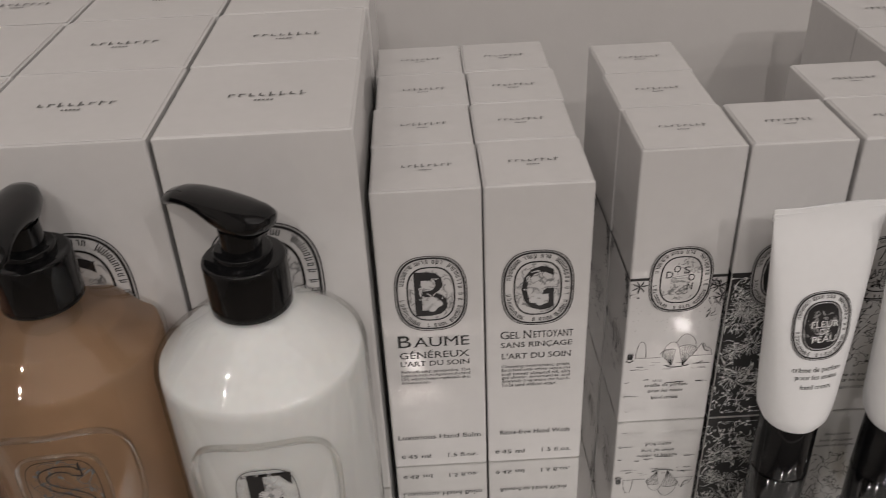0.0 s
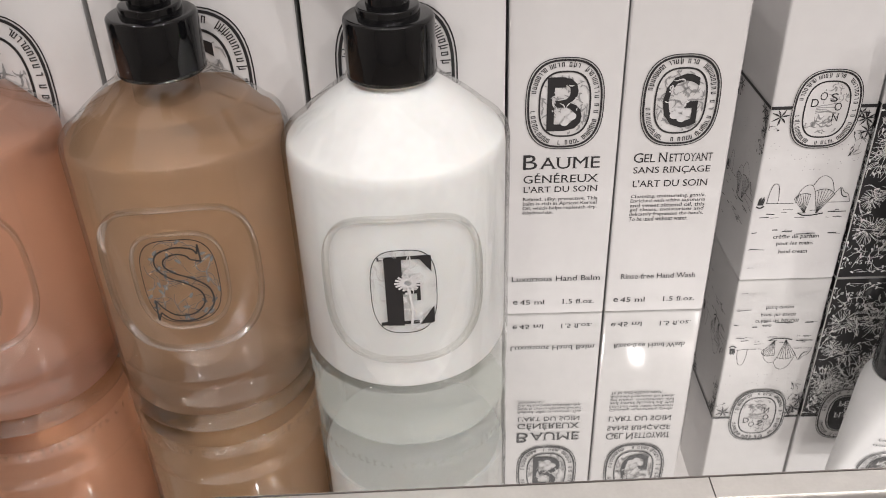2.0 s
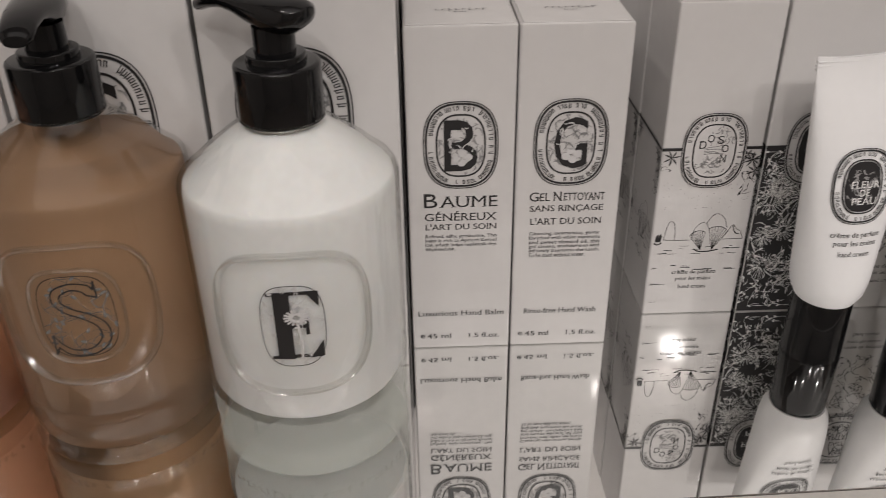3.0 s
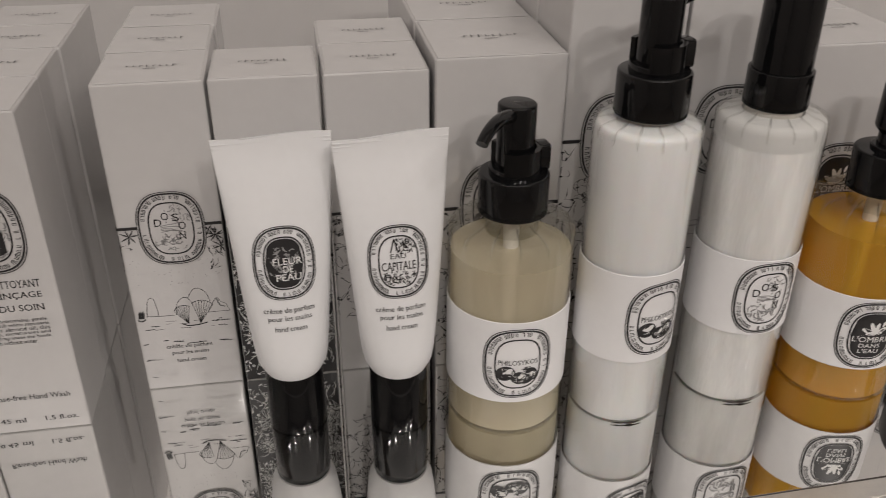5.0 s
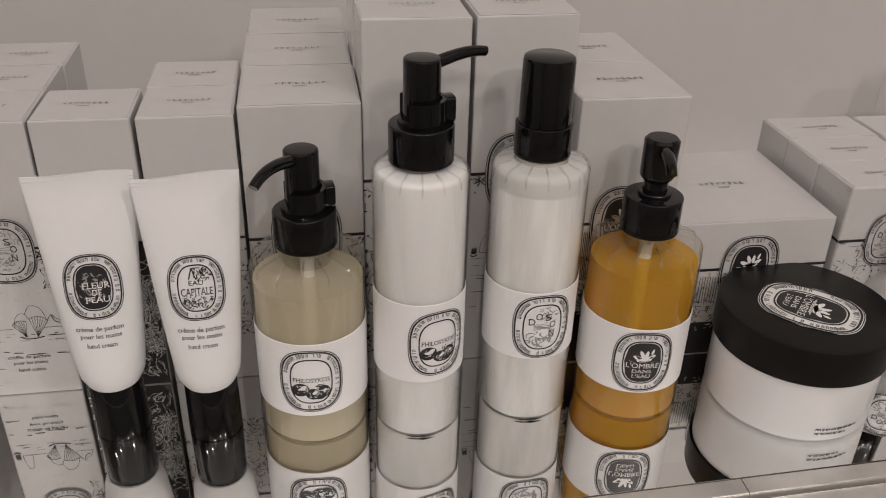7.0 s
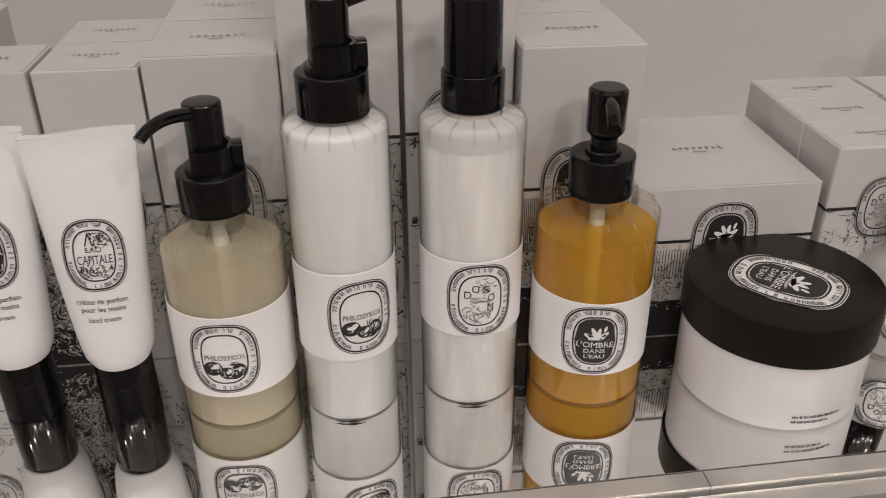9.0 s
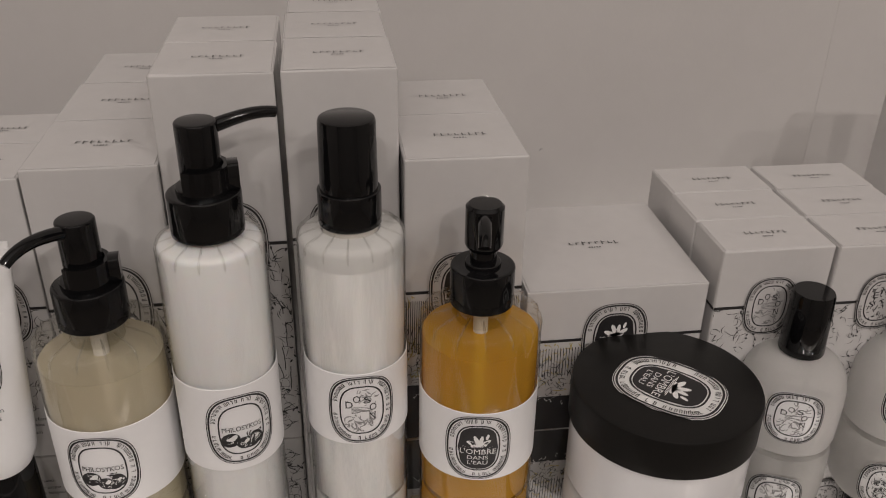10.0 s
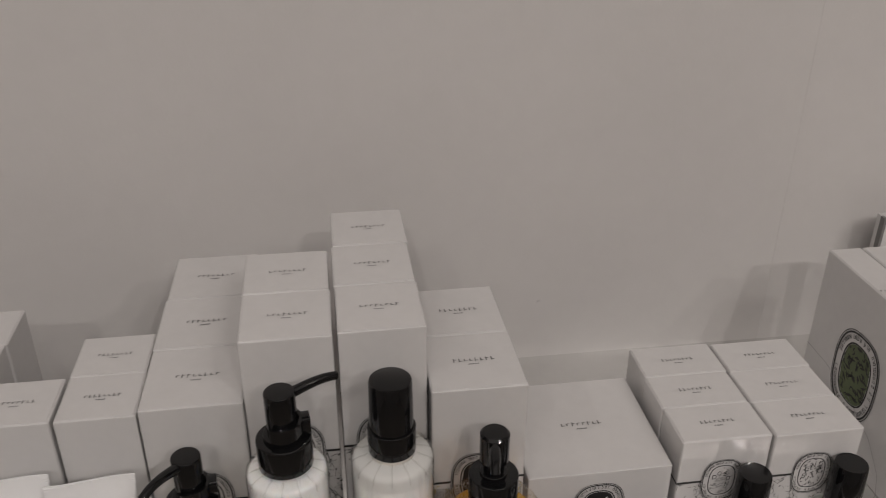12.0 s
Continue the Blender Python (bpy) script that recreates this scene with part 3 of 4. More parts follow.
care_carton(-0.0025, "B", [("B", 0.0677, 0.0050, 0.0058, -0.0112), ("AUME", 0.0671, 0.0216, 0.0046, 0.0028), ("GÉNÉREUX", 0.0612, 0.0270, 0.0040), ("L'ART DU SOIN", 0.0566, 0.0270, 0.0025), ("Luxurious Hand Balm", 0.0172, 0.0345, 0.0024)],
            ("Refined, silky, protective. This", "balm is rich in Apricot Kernel", "Oil, which helps replenish dry,", "dehydrated skin."),
            "glossy white carton with black serif lettering and oval emblem", 3)
care_carton(0.0370, "G", [("G", 0.0682, 0.0034, 0.0038, -0.0123), ("EL", 0.0680, 0.0038, 0.0032, -0.0083), ("N", 0.0682, 0.0033, 0.0038, -0.0036), ("ETTOYANT", 0.0680, 0.0152, 0.0032, 0.0064), ("SANS RINÇAGE", 0.0630, 0.0275, 0.0031), ("L'ART DU SOIN", 0.0578, 0.0272, 0.0028), ("Rinse-free Hand Wash", 0.0172, 0.0290, 0.0024)],
            ("Cleansing, moisturising, gentle.", "Enriched with white saponaria", "and sweet almond oil, this", "gel cleans, moisturises and", "delicately fragrances the hands.", "To be used without water."),
            "glossy white carton with black lettering beside its twin", 4)


def islands_print(box, lay, w, z1, seed, faint=False):
    """Line drawing of water, rocky islands, sails and overhanging branches."""
    rng, ink, grey = random.Random(seed), Sheet(), Sheet()
    sea = z1 - 0.0405

    def line(pts, pen=0.0002):
        ink.stroke(smooth_line([(u * w, sea + v) for u, v in pts], 4), pen)

    line([(-0.37, 0.0), (-0.36, 0.0045), (-0.33, 0.0085), (-0.28, 0.0080), (-0.26, 0.0030), (-0.26, 0.0)])
    line([(-0.08, 0.0), (-0.06, 0.0050), (0.0, 0.0078), (0.06, 0.0074), (0.10, 0.0040)])
    line([(0.06, 0.0076), (0.11, 0.0110), (0.17, 0.0118), (0.24, 0.0096), (0.28, 0.0050)])
    line([(0.24, 0.0004), (0.28, 0.0030), (0.34, 0.0066), (0.38, 0.0046), (0.43, 0.0034), (0.46, 0.0)])
    line([(0.34, 0.0062), (0.37, 0.0030), (0.42, 0.0022)], 0.0004)
    for u0, u1 in ((-0.46, -0.40), (-0.38, -0.10), (0.24, 0.46)):
        line([(u0, rng.uniform(-0.0004, 0.0004)), ((u0 + u1) / 2, rng.uniform(-0.0004, 0.0004)), (u1, 0.0)])
    for u0, lean, size in ((0.03, -0.5, 0.0088), (0.15, 0.35, 0.0106)):
        fan = [(u0 * w + size * 0.62 * math.sin(lean + (k - 3.5) * 0.2), sea - 0.0046 + size * math.cos(lean * 0.4 + (k - 3.5) * 0.16)) for k in range(8)]
        for p in fan:
            ink.stroke([(u0 * w, sea - 0.0048), p], 0.00017)
        ink.stroke(smooth_line(fan, 3), 0.00024)
    line([(-0.04, -0.0044), (0.02, -0.0056), (0.12, -0.0056), (0.22, -0.0048)], 0.0005)
    for k in range(7):
        line([(-0.455 + 0.008 * k, -0.0006), (-0.450 + 0.009 * k, 0.0022 + 0.0004 * (k % 3))], 0.00035)
    line([(-0.47, -0.0012), (-0.43, -0.0019), (-0.39, -0.0010)], 0.0006)
    for _ in range(34):
        z = sea - rng.choice((0.0030, 0.0042, 0.0068, 0.0125, 0.0140, 0.0150, 0.0215, 0.0300)) + rng.uniform(-0.0005, 0.0005)
        u = rng.uniform(-0.48, 0.40)
        if sea - 0.0255 < z < sea - 0.0165 and abs(u) < 0.36 or z < sea - 0.0255 and abs(u) < 0.4:
            continue
        ln = rng.uniform(0.03, 0.15)
        ink.stroke([(u * w, z), (min(u + ln, 0.49) * w, z + rng.uniform(-0.0003, 0.0003))], rng.choice((0.00014, 0.0002, 0.00034)))
    for u0, z0, heads in ((-0.40, z1 - 0.0035, 7), (0.42, z1 - 0.0050, 9), (0.46, z1 - 0.0100, 7), (0.36, z1 - 0.0024, 6)):
        for k in range(heads):
            a = 6.283 * k / heads + rng.uniform(-0.2, 0.2)
            tip = (min(max(u0 * w + 0.0036 * math.cos(a), -0.495 * w), 0.495 * w), min(z0 + 0.0034 * math.sin(a), z1 - 0.0008))
            ink.stroke([(u0 * w, z0), ((u0 * w + tip[0]) / 2 + 0.0002, (z0 + tip[1]) / 2), tip], 0.0007, True)
    foliage(ink, rng, -w * 0.49, -w * 0.40, z1 - 0.009, z1 - 0.001, 6, 0.004)
    foliage(ink, rng, w * 0.34, w * 0.49, z1 - 0.020, z1 - 0.010, 14, 0.0045)
    for _ in range(50):
        grey.disc(rng.uniform(-0.45, 0.49) * w, z1 - rng.uniform(0.012, 0.026), 0.00018, None, 5)
    ink.lay("island_drawing", lay, INK, box, "", "stuff")
    grey.lay("drawing_specks", lay, GREY_INK, box, "", "stuff")


def cream_carton(x, y, rows, motif, style, seed, label):
    w, d, h, zb = 0.0391, 0.0368, 0.1340, 0.0772
    box = carton((x, y, 0), w, d, h, label, "hand cream cartons", seed)
    band(box, 0, w, zb, 0.0013, 0.022, -w / 2, d)
    rng = random.Random(seed)
    if style == "islands":
        islands_print(box, on_front(0), w, zb, seed)
        islands_print(box, on_left(-w / 2, d / 2), d, zb, seed + 1)
        ink, paper = INK, None
    elif style == "dark":
        for lay, ww in ((on_front(0, lift=0.0001), w), (on_left(-w / 2, d / 2, lift=0.0001), d)):
            panel, petals = Sheet(), Sheet()
            panel.bar(0, zb / 2, ww * 0.985, zb * 0.985)
            panel.lay("black_panel", lay, INK, box)
            for _ in range(20):
                cx, cz = rng.uniform(-0.46, 0.46) * ww, rng.uniform(0.022, zb - 0.005)
                r = rng.uniform(0.004, 0.008)
                for k in range(26):
                    a = 6.283 * k / 26 + rng.uniform(-0.1, 0.1)
                    pts = [(cx + r * q * math.cos(a + 0.25 * q), cz + r * q * math.sin(a + 0.25 * q)) for q in (0.25, 0.6, 1.0)]
                    pts = [(min(max(px, -ww * 0.49), ww * 0.49), min(max(pz, 0.001), zb)) for px, pz in pts]
                    petals.stroke(pts, 0.00020)
            foliage(petals, rng, -ww * 0.48, ww * 0.48, 0.003, zb - 0.002, 330, 0.006, 0.00028)
            petals.lay("petal_drawing", (lambda f: (lambda u, v: f(u, v) + Vector((-0.0001 if f(0, 0).x < -0.01 else 0, -0.0001 if f(0, 0).x > -0.01 else 0, 0))))(lay), WHITE_INK, box, "", "stuff")
        ink = WHITE_INK
    else:
        sheet = Sheet()
        foliage(sheet, rng, -w * 0.49, w * 0.49, 0.026, zb - 0.001, 260, 0.005, 0.00026)
        sheet.lay("leaf_drawing", on_front(0), INK, box, "", "stuff")
        side = Sheet()
        foliage(side, rng, -d * 0.49, d * 0.49, 0.002, zb - 0.001, 260, 0.005, 0.00026)
        side.lay("leaf_drawing", on_left(-w / 2, d / 2), INK, box, "", "stuff")
        ink = INK
    plate = Sheet()
    plate.fill(0, 0, 0.0256, 0.0318)
    plate.lay("label_oval", on_front(0, 0.0006, 0.0762, 0.0003), CARTON, box)
    medallion(box, on_front(0, 0.0006, 0.0762, 0.0004), 0.0254, 0.0315, motif, seed)
    lines(box, -0.0002, [("crème de parfum", 0.0212, 0.0185, 0.0024), ("pour les mains", 0.0180, 0.0150, 0.0023), ("hand cream", 0.0143, 0.0118, 0.0018)], ink)
    lines(box, -0.0002, [("e 45 ml", 0.0080, 0.0098, 0.0020)], PALE_INK if ink is INK else WHITE_INK, cx=-0.0115)
    lines(box, -0.0002, [("1.5 fl.oz.", 0.0080, 0.0108, 0.0020)], PALE_INK if ink is INK else WHITE_INK, cx=0.0105)
    back_rows(box, rows, 0.0370, 0.0004)
    return box


cream_carton(0.0960, 0.2800, 3, "islands", "islands", 11, "white hand cream carton with line-drawn islands and sails")
cream_carton(0.1365, 0.2800, 1, "petals", "dark", 12, "hand cream carton with black floral lower half")
cream_carton(0.1775, 0.2800, 2, "tower", "leaves", 13, "white hand cream carton with dense leaf engraving")


def engraved_carton(at, w, d, h, zb, oval_w, oval_h, motif, style, rows, step, seed, label, group, mark, volume="", oval_x=0.0):
    box = carton(at, w, d, h, label, group, seed, mark)
    band(box, 0, w, zb, 0.0015, oval_w * 0.9, -w / 2, d)
    rng = random.Random(seed)
    ink = Sheet()
    if style == "trees":
        for _ in range(9):
            x = rng.uniform(-0.47, 0.47) * w
            z = rng.uniform(0.02, zb - 0.02)
            ink.stroke(curl(rng, x, z, 0.012, 1.57, 0.3), 0.0004)
        foliage(ink, rng, -w * 0.49, w * 0.49, 0.006, zb - 0.002, 330, 0.006, 0.00028)
        for _ in range(14):
            x = rng.uniform(-0.5, 0.3) * w
            z = rng.uniform(0.004, 0.03)
            ink.stroke([(x, z), (x + 0.008, z)], 0.0002)
    elif style == "lake":
        ochre = Sheet()
        for k in range(60):
            x = -w * 0.49 + w * 0.98 * k / 60
            ink.stroke([(x, zb - 0.004), (x + 0.0003, zb * 0.62)], 0.0003)
        foliage(ochre, rng, -w * 0.49, w * 0.49, zb * 0.45, zb - 0.002, 150, 0.005, 0.0004)
        ochre.lay("reed_drawing", on_front(0, lift=0.0002), OCHRE_INK, box, "", "stuff")
        foliage(ink, rng, -w * 0.49, w * 0.49, zb * 0.40, zb * 0.8, 260, 0.004, 0.0003)
        ink.bar(0, zb * 0.2, w * 0.985, zb * 0.38)
        pale = Sheet()
        foliage(pale, rng, -w * 0.48, w * 0.48, zb * 0.3, zb * 0.4, 40, 0.003, 0.00025)
        pale.words(volume, w * 0.28, zb * 0.1, 0.0105, 0.0024)
        pale.lay("pale_drawing", on_front(0, lift=0.0004), WHITE_INK, box, "", "stuff")
    elif style == "herbs":
        foliage(ink, rng, -w * 0.49, w * 0.49, 0.003, zb - 0.001, 240, 0.005, 0.00026)
    elif style == "islands":
        islands_print(box, on_front(0), w, zb, seed)
    if ink.polys:
        ink.lay("engraving", on_front(0), INK, box, "", "stuff")
    plate = Sheet()
    plate.fill(0, 0, oval_w * 1.01, oval_h * 1.01)
    plate.lay("label_oval", on_front(0, oval_x, zb, 0.0005), CARTON, box)
    medallion(box, on_front(0, oval_x, zb, 0.0006), oval_w, oval_h, motif, seed)
    back_rows(box, rows, step, 0.0004)
    return box


engraved_carton((0.2240, 0.2770, 0), 0.0505, 0.0522, 0.1385, 0.0772, 0.031, 0.0391, "figs", "trees", 3, 0.0528, 21, "white carton with fig tree engraving on its lower half", "body care cartons", 0.0165)
engraved_carton((0.2725, 0.2790, 0), 0.0455, 0.0445, 0.1725, 0.1020, 0.031, 0.0391, "figs", "trees", 2, 0.0450, 22, "tall white carton with tree engraving below a black band", "tall lotion cartons", 0.0150)
engraved_carton((0.3195, 0.2810, 0), 0.0440, 0.0450, 0.1725, 0.1020, 0.031, 0.0391, "islands", "islands", 3, 0.0460, 23, "tall white carton with island drawing below a black band", "tall lotion cartons", 0.0150)
engraved_carton((0.3675, 0.2720, 0), 0.0500, 0.0500, 0.1385, 0.0785, 0.030, 0.0375, "swan", "lake", 2, 0.0508, 24, "white carton with dark lakeside engraving on its lower half", "body care cartons", 0.0165, "200 ml")
engraved_carton((0.4360, 0.2710, 0), 0.0820, 0.0825, 0.0755, 0.0500, 0.030, 0.0360, "swan", "lake", 1, 0.0, 25, "square white carton with dark lakeside engraving at its foot", "body care cartons", 0.0180, "200 ml")
engraved_carton((0.5070, 0.2710, 0), 0.0522, 0.0302, 0.0905, 0.0615, 0.024, 0.0300, "islands", "herbs", 3, 0.0304, 26, "low white carton with black band and flower engraving", "mist cartons", 0.0150)
engraved_carton((0.5605, 0.2695, 0), 0.0526, 0.0302, 0.0905, 0.0615, 0.024, 0.0300, "herbs", "herbs", 3, 0.0304, 27, "low white carton with herb emblem and flower engraving", "mist cartons", 0.0150)


# large cartons behind the glass bottles
def large_carton(x, motif, seed):
    w, d, h = 0.0635, 0.0615, 0.1625
    box = carton((x, 0.2500, 0), w, d, h, "large glossy white carton with an oval letter emblem", "large soap cartons", seed, 0.0200)
    medallion(box, on_front(0, -0.0030, 0.1065), 0.0391, 0.0480, motif, seed)
    back_rows(box, 3, 0.0622, 0.0005)


large_carton(-0.0555, "E", 31)
large_carton(-0.1205, "S", 32)
large_carton(-0.1855, "R", 33)
large_carton(-0.2505, "R", 34)


# tall refill cartons at the end of the row
def refill_carton(x, seed, label):
    w, d, h = 0.0236, 0.1150, 0.1255
    box = carton((x, 0.2960, 0), w, d, h, label, "refill cartons", seed, 0.0160)
    medallion(box, on_left(-w / 2, 0.058, 0.0605), 0.049, 0.062, "green", seed)
    front = Sheet()
    front.bar(0, 0.027, w * 0.9, 0.050)
    front.lay("green_panel", on_front(0), GREEN_PRINT, box)
    strip = Sheet()
    strip.bar(0, 0.0545, w * 0.9, 0.004)
    strip.lay("black_band", on_front(0), INK, box)
    # Thin grey arc curving down across the left face.
    seam = Sheet()
    seam.stroke([(x2, z2) for x2, z2 in ((-0.056, 0.050), (-0.030, 0.049), (0.0, 0.043), (0.03, 0.030), (0.046, 0.014), (0.050, 0.0))], 0.0004)
    seam.lay("grey_arc", on_left(-w / 2, 0.059), GREY_INK, box)


refill_carton(0.6500, 41, "tall white refill carton with a green oval emblem")
refill_carton(0.6742, 42, "tall white refill carton beside its twin")
card = thing("display_card", (0.754, 0.430, 0), "white display box with a dark grey edge", "box")
part("card_body", block(bmesh.new(), -0.040, 0.060, 0.030, 0.042, 0, 0.1205, 0.0007), CARTON, card)
part("card_edge", block(bmesh.new(), -0.0422, -0.0401, 0.0295, 0.0345, 0, 0.1215), CARD_EDGE, card)


# ---- pumps ----
def curved_spout(bm, start, heading, length, droop, r0, r1, n=10):
    """Thin tapering spout that bends downwards towards its tip."""
    secs, p = [], Vector(start)
    for i in range(n + 1):
        t = i / n
        d = Vector((heading[0], heading[1], heading[2] - droop * t * t))
        r = r0 + (r1 - r0) * t
        secs.append((p.copy(), r * 1.05, r, d))
        p = p + d.normalized() * length / n
    return loft(bm, secs, 14)


def lotion_pump(root, z, collar_r, collar_h, head_r, head_top, heading, spout, droop, clip_turn):
    """Screw collar with fine shut line, lock clip, plunger head and curved spout."""
    part("collar", lathe(bmesh.new(), rounded(collar_r, z, z + collar_h, 0.0005, 0.0010), n=64), BLACK_PLASTIC, root, smooth=True)
    part("collar_ring", lathe(bmesh.new(), rounded(collar_r * 0.72, z + collar_h - 0.0002, z + collar_h + 0.0025, 0.0, 0.0005)), BLACK_PLASTIC, root, smooth=True)
    clip = bmesh.new()
    zc0, zc1, n = z + collar_h + 0.0003, z + collar_h + 0.0098, 26
    ri, ro = head_r + 0.0007, head_r + 0.0024
    quads = []
    for i in range(n + 1):
        a = clip_turn + math.radians(-135 + 270 * i / n)
        quads.append([clip.verts.new((r * math.cos(a), r * math.sin(a), zz)) for r, zz in ((ri, zc0), (ro, zc0), (ro, zc1), (ri, zc1))])
    for a, b in zip(quads, quads[1:]):
        for i in range(4):
            j = (i + 1) % 4
            clip.faces.new((a[i], a[j], b[j], b[i]))
    clip.faces.new(quads[0][::-1])
    clip.faces.new(quads[-1])
    tx, ty = math.cos(clip_turn), math.sin(clip_turn)
    loft(clip, [(Vector((tx * (ro - 0.0008), ty * (ro - 0.0008), (zc0 + zc1) / 2)), 0.0040, 0.0050, (tx, ty, 0)), (Vector((tx * (ro + 0.0030), ty * (ro + 0.0030), (zc0 + zc1) / 2)), 0.0036, 0.0050, (tx, ty, 0))], 16, 6)
    bmesh.ops.recalc_face_normals(clip, faces=clip.faces)
    part("lock_clip", clip, BLACK_PLASTIC, root, smooth=True)
    head = part("pump_head", lathe(bmesh.new(), rounded(head_r, z + collar_h + 0.0006, head_top, 0.0003, 0.0010), n=48), BLACK_PLASTIC, root, smooth=True)
    sp = bmesh.new()
    curved_spout(sp, (heading[0] * head_r * 0.6, heading[1] * head_r * 0.6, head_top - 0.0034), (heading[0], heading[1], 0.22), spout, droop, 0.0026, 0.0020)
    part("spout", sp, BLACK_PLASTIC, head, smooth=True)


def shoulder_flutes(z_from, z_to, depth, count):
    def flute(z, a):
        if not z_from <= z <= z_to:
            return 1.0
        return 1.0 - depth * (0.5 + 0.5 * math.cos(count * a)) ** 6
    return flute


def shoulder_ribs(root, r, h, count=14):
    """Fine moulded ribs from the neck down over the rounded shoulder, one mesh shared by all."""
    bm = bmesh.new()
    path = ((0.0118, h + 0.0019), (r * 0.66, h + 0.0011), (r - 0.0032, h + 0.0000), (r - 0.0011, h - 0.0009), (r - 0.0002, h - 0.0026), (r - 0.0001, h - 0.0050))
    secs = []
    for k, (x, z) in enumerate(path):
        x2, z2 = path[min(k + 1, len(path) - 1)]
        x1, z1 = path[max(k - 1, 0)]
        fat = 0.00042 if 0 < k < len(path) - 1 else 0.0002
        secs.append((Vector((x, 0, z)), fat, fat, (x2 - x1, 0, z2 - z1)))
    loft(bm, secs, 8)
    first = part("rib", bm, RIB_GLASS, root, smooth=True)
    first.matrix_basis = pose(0, 0, 0, 0, 0, 7)
    for k in range(1, count):
        rib = new("rib", first.data)
        rib.parent = root
        rib.matrix_basis = pose(0, 0, 0, 0, 0, 7 + 360 * k / count)


def wrap_label(root, r, z0, z1, lift=0.0003):
    bm = bmesh.new()
    lathe(bm, [(r + lift * 0.2, z0), (r + lift, z0 + 0.0002), (r + lift, z1 - 0.0002), (r + lift * 0.2, z1)], n=72)
    return part("paper_label", bm, PAPER, root, "white wrap-round paper label", smooth=True)


def gel_bottle(at, r, h, liquid_top, liquid, label_z, motif, angle, label, pump):
    """Clear round bottle with a fluted shoulder, cloudy liquid inside, a wrap label and a pump."""
    root = thing("pump_bottle", at, label, "bottle", "pump bottles")
    fl = shoulder_flutes(h - 0.006, h + 0.0035, 0.06, 14)
    shell = [(0, 0.0008), (r - 0.005, 0.0004), (r - 0.0012, 0.0), (r - 0.0003, 0.0004), (r, 0.0013), (r, h - 0.0085), (r, h - 0.0055), (r, h - 0.0036), (r - 0.0003, h - 0.0022), (r - 0.0011, h - 0.0011), (r - 0.0032, h - 0.0002), (r * 0.72, h + 0.0010), (0.0112, h + 0.0022), (0.0105, h + 0.0045)]
    part("bottle_wall", lathe(bmesh.new(), shell, n=112, flute=fl), SHELL, root, "clear plastic bottle wall", smooth=True)
    rl = r - 0.0010
    part("liquid", lathe(bmesh.new(), [(0, 0.0050), (rl * 0.55, 0.0034), (rl - 0.003, 0.0008), (rl - 0.0008, 0.0006), (rl, 0.0014), (rl, liquid_top), (rl - 0.001, liquid_top - 0.0004), (0, liquid_top - 0.0006)], n=72), liquid, root, smooth=True)
    part("neck", lathe(bmesh.new(), rounded(0.0100, h - 0.004, h + 0.0052), n=40), SHELL, root, smooth=True)
    part("dip_tube", lathe(bmesh.new(), rounded(0.0030, 0.006, h + 0.002), n=16), NECK_PLASTIC, root, smooth=True)
    shoulder_ribs(root, r, h)
    wrap_label(root, r, *label_z)
    medallion(root, on_round(r, angle, sum(label_z) / 2, 0.0005), 0.0268, 0.0318, motif, int(at[0] * 1000))
    pump(root)
    return root


gel_bottle((0.2235, 0.2515, 0), 0.0238, 0.0845, 0.0735, LIQ_PALE, (0.0165, 0.0535), "figs", -0.05, "clear pump bottle of pale yellow gel with white label",
           lambda o: lotion_pump(o, 0.0885, 0.0130, 0.0155, 0.0070, 0.1300, (-0.594, -0.805), 0.0265, 1.0, 0.15))

def oil_pump(root):
    """Collar, thin neck and a short plunger head with the spout towards the room."""
    part("collar", lathe(bmesh.new(), rounded(0.0126, 0.0880, 0.1045, 0.0005, 0.0010), n=64), BLACK_PLASTIC, root, smooth=True)
    part("neck_ring", lathe(bmesh.new(), rounded(0.0070, 0.1040, 0.1062, 0.0, 0.0006)), BLACK_PLASTIC, root, smooth=True)
    part("stem", lathe(bmesh.new(), rounded(0.0052, 0.1055, 0.1125)), BLACK_PLASTIC, root, smooth=True)
    head = part("pump_head", lathe(bmesh.new(), [(0, 0.1110), (0.0052, 0.1110), (0.0070, 0.1128), (0.0074, 0.1140), (0.0074, 0.1290), (0.0062, 0.1302), (0, 0.1304)], n=48), BLACK_PLASTIC, root, smooth=True)
    sp = bmesh.new()
    curved_spout(sp, (-0.0008, -0.0044, 0.1262), (-0.18, -0.98, 0.12), 0.0190, 1.1, 0.0027, 0.0021)
    part("spout", sp, BLACK_PLASTIC, head, smooth=True)


gel_bottle((0.3705, 0.2480, 0), 0.0243, 0.0842, 0.0745, LIQ_AMBER, (0.0170, 0.0510), "swan", -0.16, "clear pump bottle of amber oil with white label", oil_pump)


